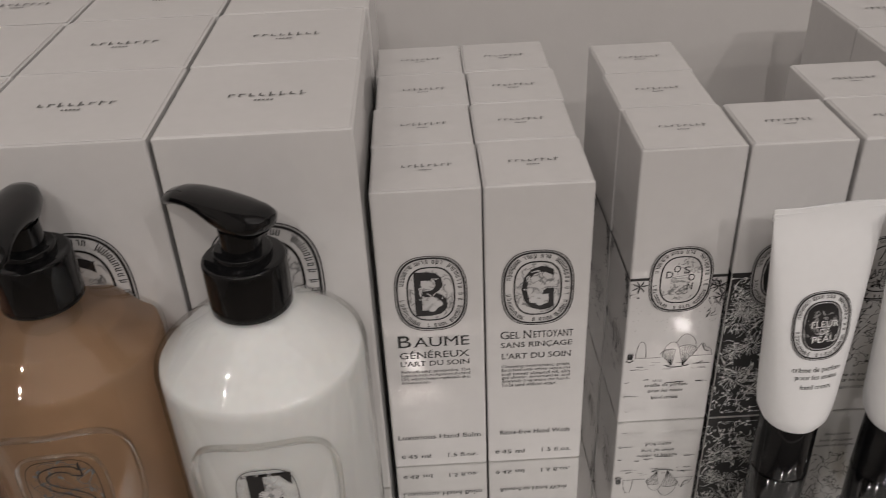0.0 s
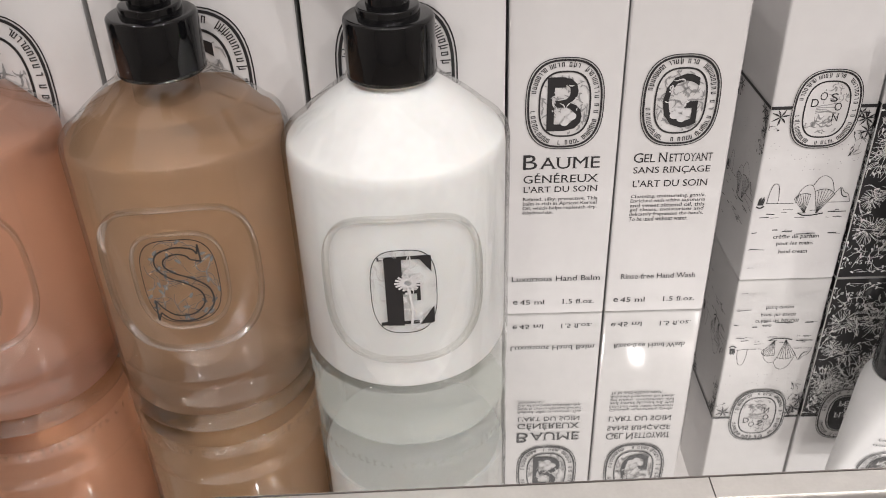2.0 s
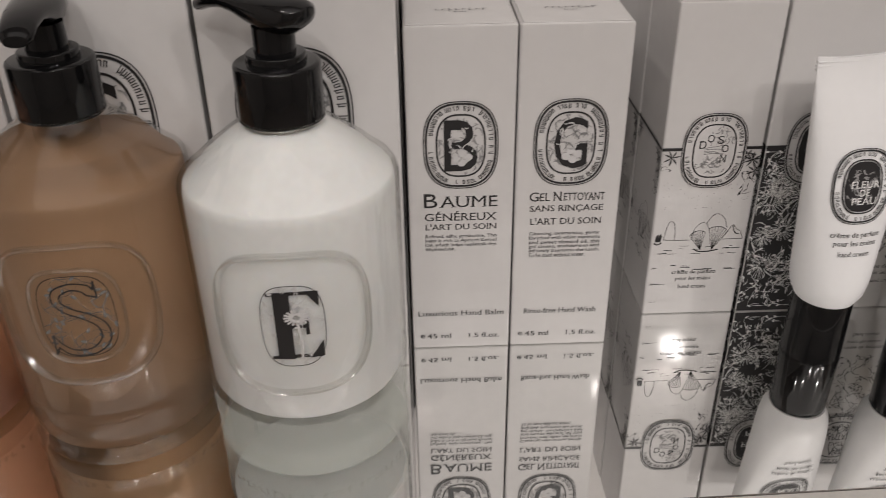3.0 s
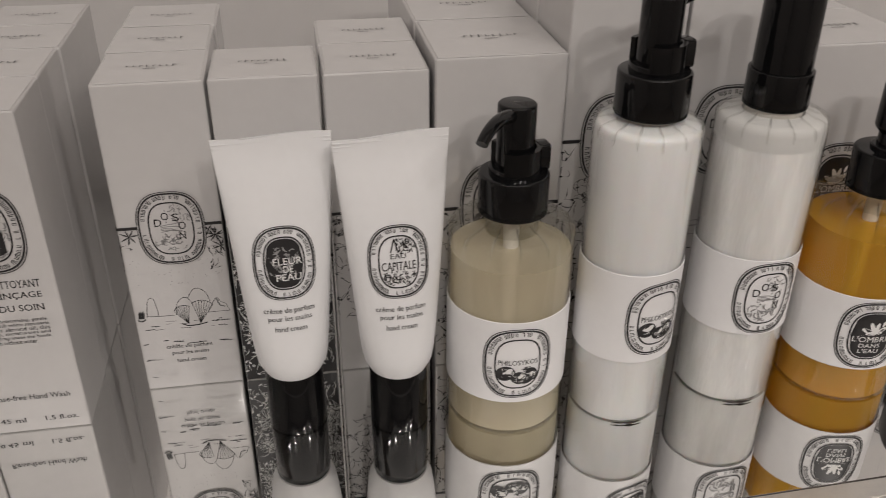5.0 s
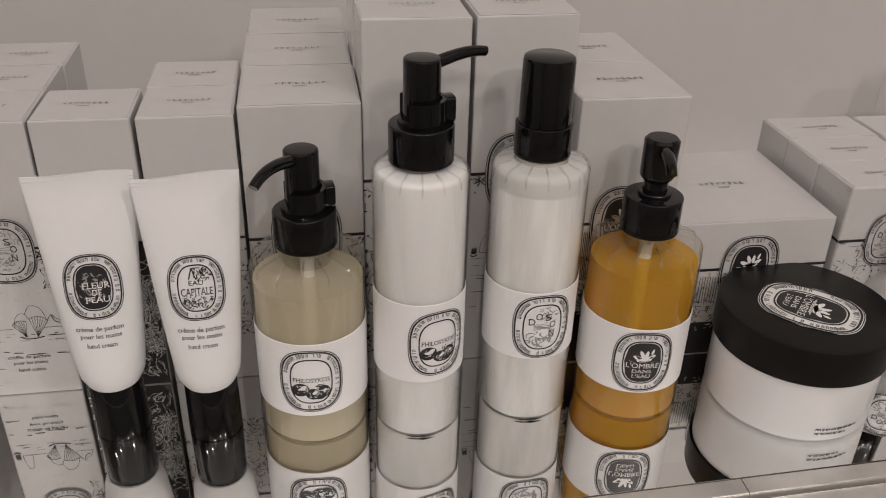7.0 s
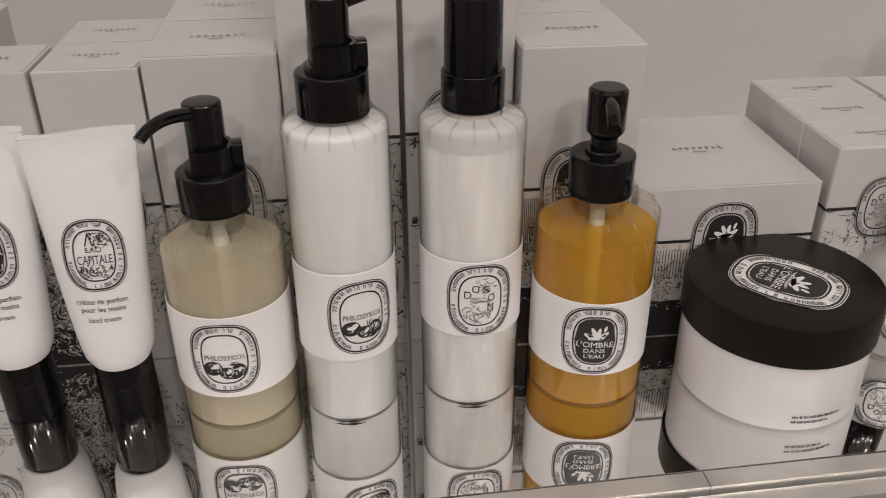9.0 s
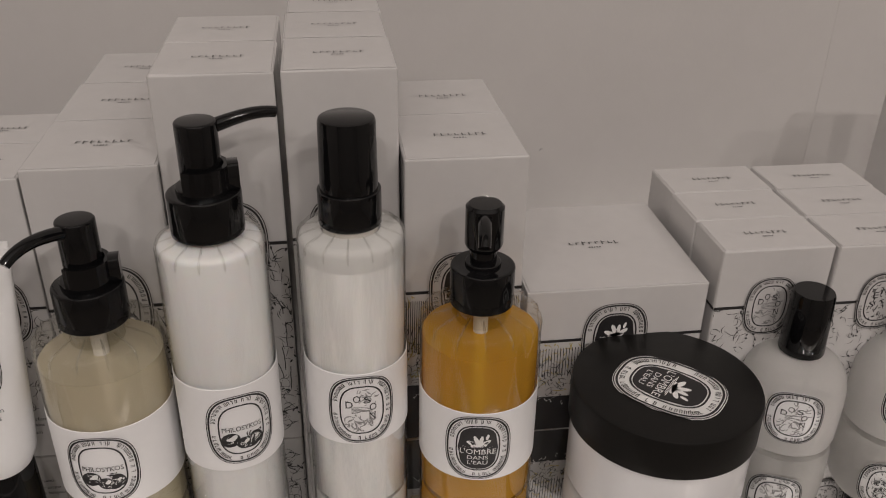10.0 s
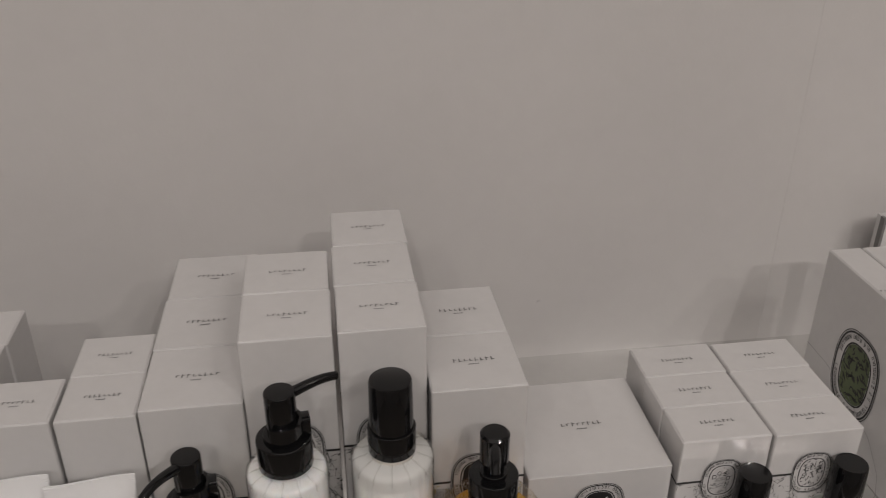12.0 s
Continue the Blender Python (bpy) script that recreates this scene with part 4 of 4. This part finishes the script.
def lotion_bottle(at, r, h, fill_top, material, label_z, motif, angle, label):
    """Slim bottle of white lotion with a clear fluted shoulder and a wrap label."""
    root = thing("lotion_bottle", at, label, "bottle", "lotion bottles")
    fl = shoulder_flutes(h - 0.006, h + 0.0035, 0.025, 14)
    shell = [(0, 0.0008), (r - 0.005, 0.0004), (r - 0.0014, 0.0), (r - 0.0004, 0.0006), (r, 0.0018), (r, h - 0.0085), (r, h - 0.0055), (r, h - 0.0026), (r - 0.0003, h - 0.0012), (r - 0.0009, h - 0.0004), (r - 0.0022, h), (0.0112, h + 0.0014), (0.0105, h + 0.0030)]
    part("bottle_wall", lathe(bmesh.new(), shell, n=112, flute=fl), SHELL, root, "clear plastic bottle wall", smooth=True)
    rl = r - 0.0007
    part("lotion", lathe(bmesh.new(), [(0, 0.0008), (rl - 0.004, 0.0006), (rl - 0.0010, 0.0006), (rl, 0.0020), (rl, fill_top - 0.0030), (rl - 0.0004, fill_top - 0.0016), (rl - 0.0011, fill_top - 0.0007), (rl - 0.0026, fill_top - 0.0002), (0.0110, fill_top + 0.0010), (0, fill_top + 0.0012)], n=72), material, root, smooth=True)
    wrap_label(root, r, *label_z)
    medallion(root, on_round(r, angle, sum(label_z) / 2, 0.0005), 0.0262, 0.0320, motif, int(at[0] * 1000))
    shoulder_ribs(root, r, h - 0.0006, 14)
    part("neck", lathe(bmesh.new(), rounded(0.0102, h - 0.002, h + 0.0035), n=40), NECK_PLASTIC, root, smooth=True)
    # Thin ragged dark line along the front of the foot.
    seam = bmesh.new()
    loft(seam, [(Vector((x, -math.sqrt((r - 0.0002) ** 2 - x * x), 0.0007)), fat, fat * 0.7, (1, -x / r, 0)) for x, fat in ((-0.0075, 0.0001), (-0.0050, 0.0004), (-0.0030, 0.0002), (-0.0002, 0.0006), (0.0022, 0.0003), (0.0050, 0.0001))], 10)
    part("base_dash", seam, DARK_TRIM, root, "thin ragged dark line at the foot")
    return root


lot = lotion_bottle((0.2700, 0.2455, 0), 0.0195, 0.1240, 0.1234, CREAM, (0.0310, 0.0700), "figs", 0.30, "slim white lotion bottle with black pump and white label")
lotion_pump(lot, 0.1260, 0.0130, 0.0155, 0.0072, 0.1670, (0.926, 0.378), 0.0240, 0.5, 0.15)
lot = lotion_bottle((0.3205, 0.2510, 0), 0.0203, 0.1218, 0.1150, LOTION_CLOUD, (0.0352, 0.0690), "islands", 0.05, "slim lotion bottle with black cylinder cap and white label")
film_wall = lathe(bmesh.new(), [(0.01955, 0.1104), (0.0196, 0.1178), (0.0192, 0.1194), (0.0180, 0.1207), (0.0112, 0.1222)], n=72)
part("lotion_film", film_wall, THIN_FILM, lot, "thin film of lotion under the shoulder", smooth=True)
part("collar", lathe(bmesh.new(), rounded(0.0117, 0.1242, 0.1378, 0.0004, 0.0005), n=56), BLACK_PLASTIC, lot, smooth=True)
part("cap", lathe(bmesh.new(), [(0, 0.1380), (0.0106, 0.1374), (0.0106, 0.1398), (0.0103, 0.1632), (0.0099, 0.1643), (0.0090, 0.1648), (0, 0.1649)], n=56), BLACK_PLASTIC, lot, smooth=True)


# ---- large glass bottles ----
def relief_oval(bm, r, angle, z0, w, h, tall, wide, n=64, power=3.0):
    """A raised rounded rim on the bottle wall."""
    outer = []
    for k in range(n):
        a = 2 * math.pi * k / n
        row = []
        for q in range(7):
            t = q / 6
            s = 1.0 - wide * (1 - t)
            px, pz = oval_point(a, w * s, h * s, power)
            row.append(bm.verts.new(on_round(r, angle, z0, tall * math.sin(math.pi * t) + 0.0001)(px, pz)))
        outer.append(row)
    for k in range(n):
        a, b = outer[k], outer[(k + 1) % n]
        for q in range(6):
            bm.faces.new((a[q], b[q], b[q + 1], a[q + 1]))
    bmesh.ops.recalc_face_normals(bm, faces=bm.faces)
    return bm


def glass_bottle(at, liquid, letter, angle, label, heading, fill, outline=False):
    root = thing("glass_pump_bottle", at, label, "bottle", "glass pump bottles")
    r = 0.0345
    wall = [(r - 0.0004, 0.0240), (r, 0.0260), (r, 0.0975), (r - 0.0004, 0.0994), (r - 0.0014, 0.1008), (r - 0.0034, 0.1021), (0.0268, 0.1062), (0.0214, 0.1106), (0.0170, 0.1139), (0.0142, 0.1160), (0.0132, 0.1182)]
    part("glass_wall", lathe(bmesh.new(), wall, n=80), SHELL, root, "clear glass wall", smooth=True)
    rl = r - 0.0014
    foot = 0.0240 if letter == "E" else 0.0060
    liq = [(0, foot + 0.0015), (rl * 0.8, foot), (rl - 0.001, foot + 0.0015), (rl, foot + 0.0035), (rl, min(fill, 0.0955))]
    if fill > 0.0965:
        liq += [(rl - 0.0004, 0.0984), (rl - 0.0012, 0.0996), (rl - 0.0034, 0.1009), (0.0262, 0.1050)]
        liq += [(0.0238, 0.1080), (0.0226, 0.1089), (0.0, 0.1088)] if outline or letter == "R" else [(0.0210, 0.1094), (0.0166, 0.1126), (0.0132, 0.1150), (0.0, 0.1152)]
    else:
        liq += [(rl - 0.0008, fill + 0.0004), (0, fill + 0.0004)]
    part("liquid", lathe(bmesh.new(), liq, n=80), liquid, root, smooth=True)
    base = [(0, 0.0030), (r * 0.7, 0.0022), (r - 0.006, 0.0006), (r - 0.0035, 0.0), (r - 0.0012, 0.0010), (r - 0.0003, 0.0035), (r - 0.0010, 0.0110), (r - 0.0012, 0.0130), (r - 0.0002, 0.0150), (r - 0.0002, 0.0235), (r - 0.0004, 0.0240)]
    part("glass_base", lathe(bmesh.new(), base, n=80), LIT_BASE_GLASS if letter == "E" else SHELL, root, "thick clear glass base", smooth=True)
    rim = bmesh.new()
    relief_oval(rim, r, angle, 0.0635, 0.0500, 0.0515, 0.0021, 0.075)
    part("raised_oval", rim, RIM_GLASS, root, smooth=True)
    if letter != "E":
        rim = bmesh.new()
        relief_oval(rim, r, angle, 0.0635, 0.0290, 0.0350, 0.0012, 0.09)
        part("raised_oval", rim, RIM_GLASS, root, smooth=True)
    part("neck", lathe(bmesh.new(), rounded(0.0098, 0.1080, 0.1172, 0.0004, 0.0004), n=40), SHELL if outline or letter == "R" else NECK_PLASTIC, root, smooth=True)
    emb, rng = Sheet(), random.Random(letter)
    x = -0.052
    while x < 0.052:
        emb.bar(x, 0.0, 0.0011, rng.choice((0.0022, 0.0022, 0.0032)))
        emb.bar(x + 0.0009, rng.choice((-0.0008, 0.0008)), 0.0014, 0.0006)
        x += rng.choice((0.0028, 0.0028, 0.0028, 0.0046))
    emb.lay("embossed_band", on_round(r, angle, 0.0075, 0.0002), SHELL, root)
    ink, grey, white = Sheet(), Sheet(), Sheet()
    iw, ih = (0.0185, 0.0236) if outline else (0.0180, 0.0262)
    inner = lambda px, pz: abs(2 * px / iw) ** 2.7 + abs(2 * pz / ih) ** 2.7 < 0.9
    ink.ring(0, 0, iw, ih, 0.00022, 3.0)
    foliage(grey, rng, -iw * 0.47, iw * 0.47, -ih * 0.47, ih * 0.47, 60, 0.006, 0.00022, inner)
    if outline:
        ink.stroke(smooth_line([(0.0052, 0.0072), (0.0040, 0.0088), (0.0, 0.0096), (-0.0042, 0.0080), (-0.0052, 0.0048), (-0.0030, 0.0018), (0.0014, -0.0006), (0.0044, -0.0034), (0.0046, -0.0068), (0.0016, -0.0094), (-0.0028, -0.0094), (-0.0056, -0.0074)]), 0.00042)
        ink.stroke(smooth_line([(0.0034, 0.0060), (0.0024, 0.0072), (0.0, 0.0078), (-0.0026, 0.0066), (-0.0030, 0.0046), (-0.0008, 0.0026), (0.0034, 0.0004), (0.0066, -0.0030), (0.0066, -0.0078), (0.0026, -0.0110), (-0.0034, -0.0110), (-0.0064, -0.0088)]), 0.00042)
        ink.stroke([(0.0034, 0.0060), (0.0058, 0.0050), (0.0056, 0.0098), (0.0052, 0.0072)], 0.00042)
        ink.stroke([(-0.0056, -0.0074), (-0.0072, -0.0052), (-0.0074, -0.0112), (-0.0064, -0.0088)], 0.00042)
    else:
        ink.bar(-0.0026, 0.0, 0.0046, 0.0212)
        ink.bar(0.0004, 0.0102, 0.0140, 0.0011)
        ink.bar(0.0004, -0.0102, 0.0140, 0.0011)
        ink.bar(0.0010, 0.0, 0.0060, 0.0011)
        ink.poly([(0.0040, 0.0106), (0.0076, 0.0106), (0.0076, 0.0056)])
        ink.poly([(0.0040, -0.0106), (0.0080, -0.0106), (0.0080, -0.0052)])
        ink.poly([(0.0034, -0.0028), (0.0044, -0.0028), (0.0044, 0.0028), (0.0034, 0.0028)])
        for k in range(16):
            a = 6.283 * k / 16
            white.stroke([(0.0012 + 0.0010 * math.cos(a), 0.0030 + 0.0008 * math.sin(a)), (0.0012 + 0.0036 * math.cos(a), 0.0030 + 0.0026 * math.sin(a))], 0.0006)
        white.stroke([(0.0014, 0.001), (0.0022, -0.006), (0.0016, -0.0108)], 0.0007)
    wide, tall = (1.22, 1.26) if outline else (1.08, 1.12)
    for sheet in (ink, grey, white):
        sheet.polys = [[(u * wide, v * tall) for u, v in p] for p in sheet.polys]
    grey.lay("motif_shading", on_round(r, angle, 0.0635, 0.0003), PALE_INK if not outline else CARD_EDGE, root)
    ink.lay("printed_letter", on_round(r, angle, 0.0635, 0.0004), INK, root)
    if white.polys:
        white.lay("motif_highlights", on_round(r, angle, 0.0635, 0.0005), PALE_INK, root)
    part("collar", lathe(bmesh.new(), rounded(0.0130, 0.1170, 0.1345, 0.0004, 0.0012), n=64), BLACK_PLASTIC, root, smooth=True)
    part("collar_ring", lathe(bmesh.new(), rounded(0.0090, 0.1338, 0.1372, 0.0, 0.0007)), BLACK_PLASTIC, root, smooth=True)
    part("stem", lathe(bmesh.new(), rounded(0.0062, 0.1370, 0.1450)), BLACK_PLASTIC, root, smooth=True)
    hx, hy = heading
    secs = []
    for s, hw, hh, z in ((-0.0135, 0.0030, 0.0014, 0.1548), (-0.0120, 0.0054, 0.0034, 0.1540), (-0.0085, 0.0068, 0.0050, 0.1532), (-0.0020, 0.0074, 0.0056, 0.1530), (0.0050, 0.0070, 0.0046, 0.1540), (0.0105, 0.0062, 0.0034, 0.1549), (0.0160, 0.0055, 0.0028, 0.1552), (0.0220, 0.0049, 0.0026, 0.1544), (0.0270, 0.0044, 0.0024, 0.1526), (0.0285, 0.0032, 0.0016, 0.1518)):
        secs.append((Vector((hx * s, hy * s, z - 0.0045)), hw, hh, (hx, hy, 0)))
    part("pump_head", loft(bmesh.new(), secs, 28, 2.2), BLACK_PLASTIC, root, smooth=True)
    return root


glass_bottle((-0.0585, 0.2240, 0), BOTTLED_CREAM, "E", 0.05, "clear glass pump bottle filled with white lotion", (-0.82, 0.57), 0.0985)
glass_bottle((-0.1272, 0.2325, 0), LIQ_TAN, "S", 0.10, "clear glass pump bottle of cloudy tan soap", (0.14, -0.990), 0.0985, True)
glass_bottle((-0.1985, 0.2320, 0), LIQ_PINK, "R", 0.12, "clear glass pump bottle of pink liquid soap", (-0.9, -0.43), 0.0985)


# ---- hand cream tubes standing on their caps ----
def tube_half_width(t):
    """The tube widens evenly from its neck to the flat crimped end."""
    if t < 0.08:
        return 0.0112 + 0.0026 * math.sin(math.pi / 2 * t / 0.08)
    return 0.0138 + (0.0207 - 0.0138) * ((t - 0.08) / 0.92) ** 0.9


def cream_tube(at, motif, turn, lean, label):
    root = thing("hand_cream_tube", at, label, "tube", "hand cream tubes", turn)
    part("cap", lathe(bmesh.new(), [(0, 0), (0.0110, 0.0), (0.0116, 0.0006), (0.0112, 0.0265), (0.0108, 0.0272), (0, 0.0273)], n=48), BLACK_PLASTIC, root, "tapered glossy black screw cap", smooth=True)
    bm = bmesh.new()
    n, m, rings = 48, 22, []
    for k in range(m + 1):
        t = k / m
        z = 0.0273 + 0.0938 * t
        hw = tube_half_width(t)
        hd = min(hw, 0.0143) * (1 - max(0.0, t - 0.06) / 0.87) ** 0.9 + 0.0006 if t < 0.93 else 0.0006
        ring = []
        for i in range(n):
            a = 2 * math.pi * i / n
            ca, sa = math.cos(a), math.sin(a)
            p = 2.0 + 1.2 * t
            x = math.copysign(abs(ca) ** (2 / p), ca) * hw
            y = math.copysign(abs(sa) ** (2 / p), sa) * hd
            dz = (lean * x / hw + 0.0004 * math.sin(4 * x / hw)) * t ** 3
            ring.append(bm.verts.new((x + 0.0, y + 0.004 * t * t, z + dz)))
        rings.append(ring)
    for a, b in zip(rings, rings[1:]):
        for i in range(n):
            j = (i + 1) % n
            bm.faces.new((a[i], a[j], b[j], b[i]))
    bm.faces.new(rings[0][::-1])
    bm.faces.new(rings[-1])
    ridge = bmesh.new()
    for k in range(3):
        block(ridge, -0.0203, 0.0203, 0.0042 - 0.00095, 0.0042 + 0.00095, 0.1163 + 0.0014 * k, 0.1167 + 0.0014 * k)
    part("crimp", ridge, TUBE_WHITE, root)
    part("tube_body", bm, TUBE_WHITE, root, "soft white plastic tube with a flat crimped end", smooth=True)

    def on_tube(z0, lift=0.0004):
        def lay(u, v):
            t = min(0.999, max(0.0, (z0 + v - 0.0273) / 0.0938))
            hw = tube_half_width(t)
            hd = min(hw, 0.0143) * max(0.0, 1 - max(0.0, t - 0.06) / 0.87) ** 0.9 + 0.0006
            p = 2.0 + 1.2 * t
            y = -hd * max(0.0, 1 - abs(u / hw) ** p) ** (1 / p)
            return Vector((u, y + 0.004 * t * t - lift, z0 + v))
        return lay

    medallion(root, on_tube(0.0765), 0.0222, 0.0272, motif, int(at[0] * 1000))
    for body, z, w, h in (("crème de parfum", 0.0100, 0.0185, 0.0026), ("pour les mains", 0.0068, 0.0160, 0.0025), ("hand cream", 0.0030, 0.0118, 0.0019)):
        sheet = Sheet()
        sheet.words(body, 0, z - 0.0066, w, h)
        sheet.lay("printed_text", on_tube(0.0552), INK, root)


cream_tube((0.1385, 0.2525, 0), "petals", 4, 0.0003, "white hand cream tube with dark oval, standing on its cap")
cream_tube((0.1790, 0.2470, 0), "tower", 3, 0.0011, "white hand cream tube with line-drawn oval, crimp slightly curled")


# ---- wide jar ----
jar = thing("cream_jar", (0.4475, 0.2360, 0), "wide white cream jar with satin black screw lid", "jar")
jar_body = [(0, 0.0012), (0.0340, 0.0010), (0.0352, 0.0), (0.0366, 0.0008), (0.0378, 0.0030), (0.0378, 0.0330), (0, 0.0330)]
part("jar_body", lathe(bmesh.new(), jar_body, n=96), JAR_WHITE, jar, smooth=True)
lid = part("lid", lathe(bmesh.new(), [(0, 0.0325), (0.0386, 0.0325), (0.0391, 0.0330), (0.0391, 0.0490), (0.0386, 0.0503), (0.0374, 0.0510), (0, 0.0511)], n=96), SATIN_BLACK, jar, "satin black lid with a white oval emblem", smooth=True)
emblem_up, emblem_right = (0.74, -0.67), (-0.67, -0.74)
badge = Sheet()
badge.fill(0, 0, 0.0362, 0.0455)
badge.lay("white_oval", on_top(0.0511, -0.0006, -0.0042, 0.0002, emblem_right, emblem_up), WHITE_INK, lid)
medallion(lid, on_top(0.0511, -0.0006, -0.0042, 0.0004, emblem_right, emblem_up), 0.0356, 0.0449, "swan", 77)
small_print(jar, on_round(0.0378, 0.10, 0.0), 0.0088, 0.0210, 2, 0.0024, 6)


# ---- frosted mist bottles ----
def mist_bottle(x, motif, label):
    root = thing("mist_bottle", (x, 0.2590, 0), label, "bottle", "mist bottles")
    prof = [(0, 0.001), (0.0170, 0.0008), (0.0200, 0.0), (0.0222, 0.0016), (0.0230, 0.0050), (0.0232, 0.0230), (0.0228, 0.0300), (0.0212, 0.0360), (0.0180, 0.0408), (0.0130, 0.0436), (0.0090, 0.0446), (0.0080, 0.0460), (0, 0.0460)]
    part("frosted_body", lathe(bmesh.new(), prof, n=72), FROST, root, "frosted white glass body", smooth=True)
    part("cap", lathe(bmesh.new(), [(0, 0.0455), (0.0098, 0.0455), (0.0100, 0.0462), (0.0090, 0.0745), (0.0085, 0.0754), (0, 0.0755)], n=48), BLACK_PLASTIC, root, "tapered black cap", smooth=True)
    plate = Sheet()
    plate.fill(0, 0, 0.0252, 0.0272)
    plate.lay("label_oval", on_round(0.0232, -0.42, 0.0235, 0.0003), PAPER, root)
    medallion(root, on_round(0.0232, -0.42, 0.0235, 0.0005), 0.0248, 0.0268, motif, int(x * 1000))


mist_bottle(0.5197, "islands", "frosted glass mist bottle with tapered black cap")
mist_bottle(0.5765, "herbs", "frosted glass mist bottle with herb emblem and black cap")
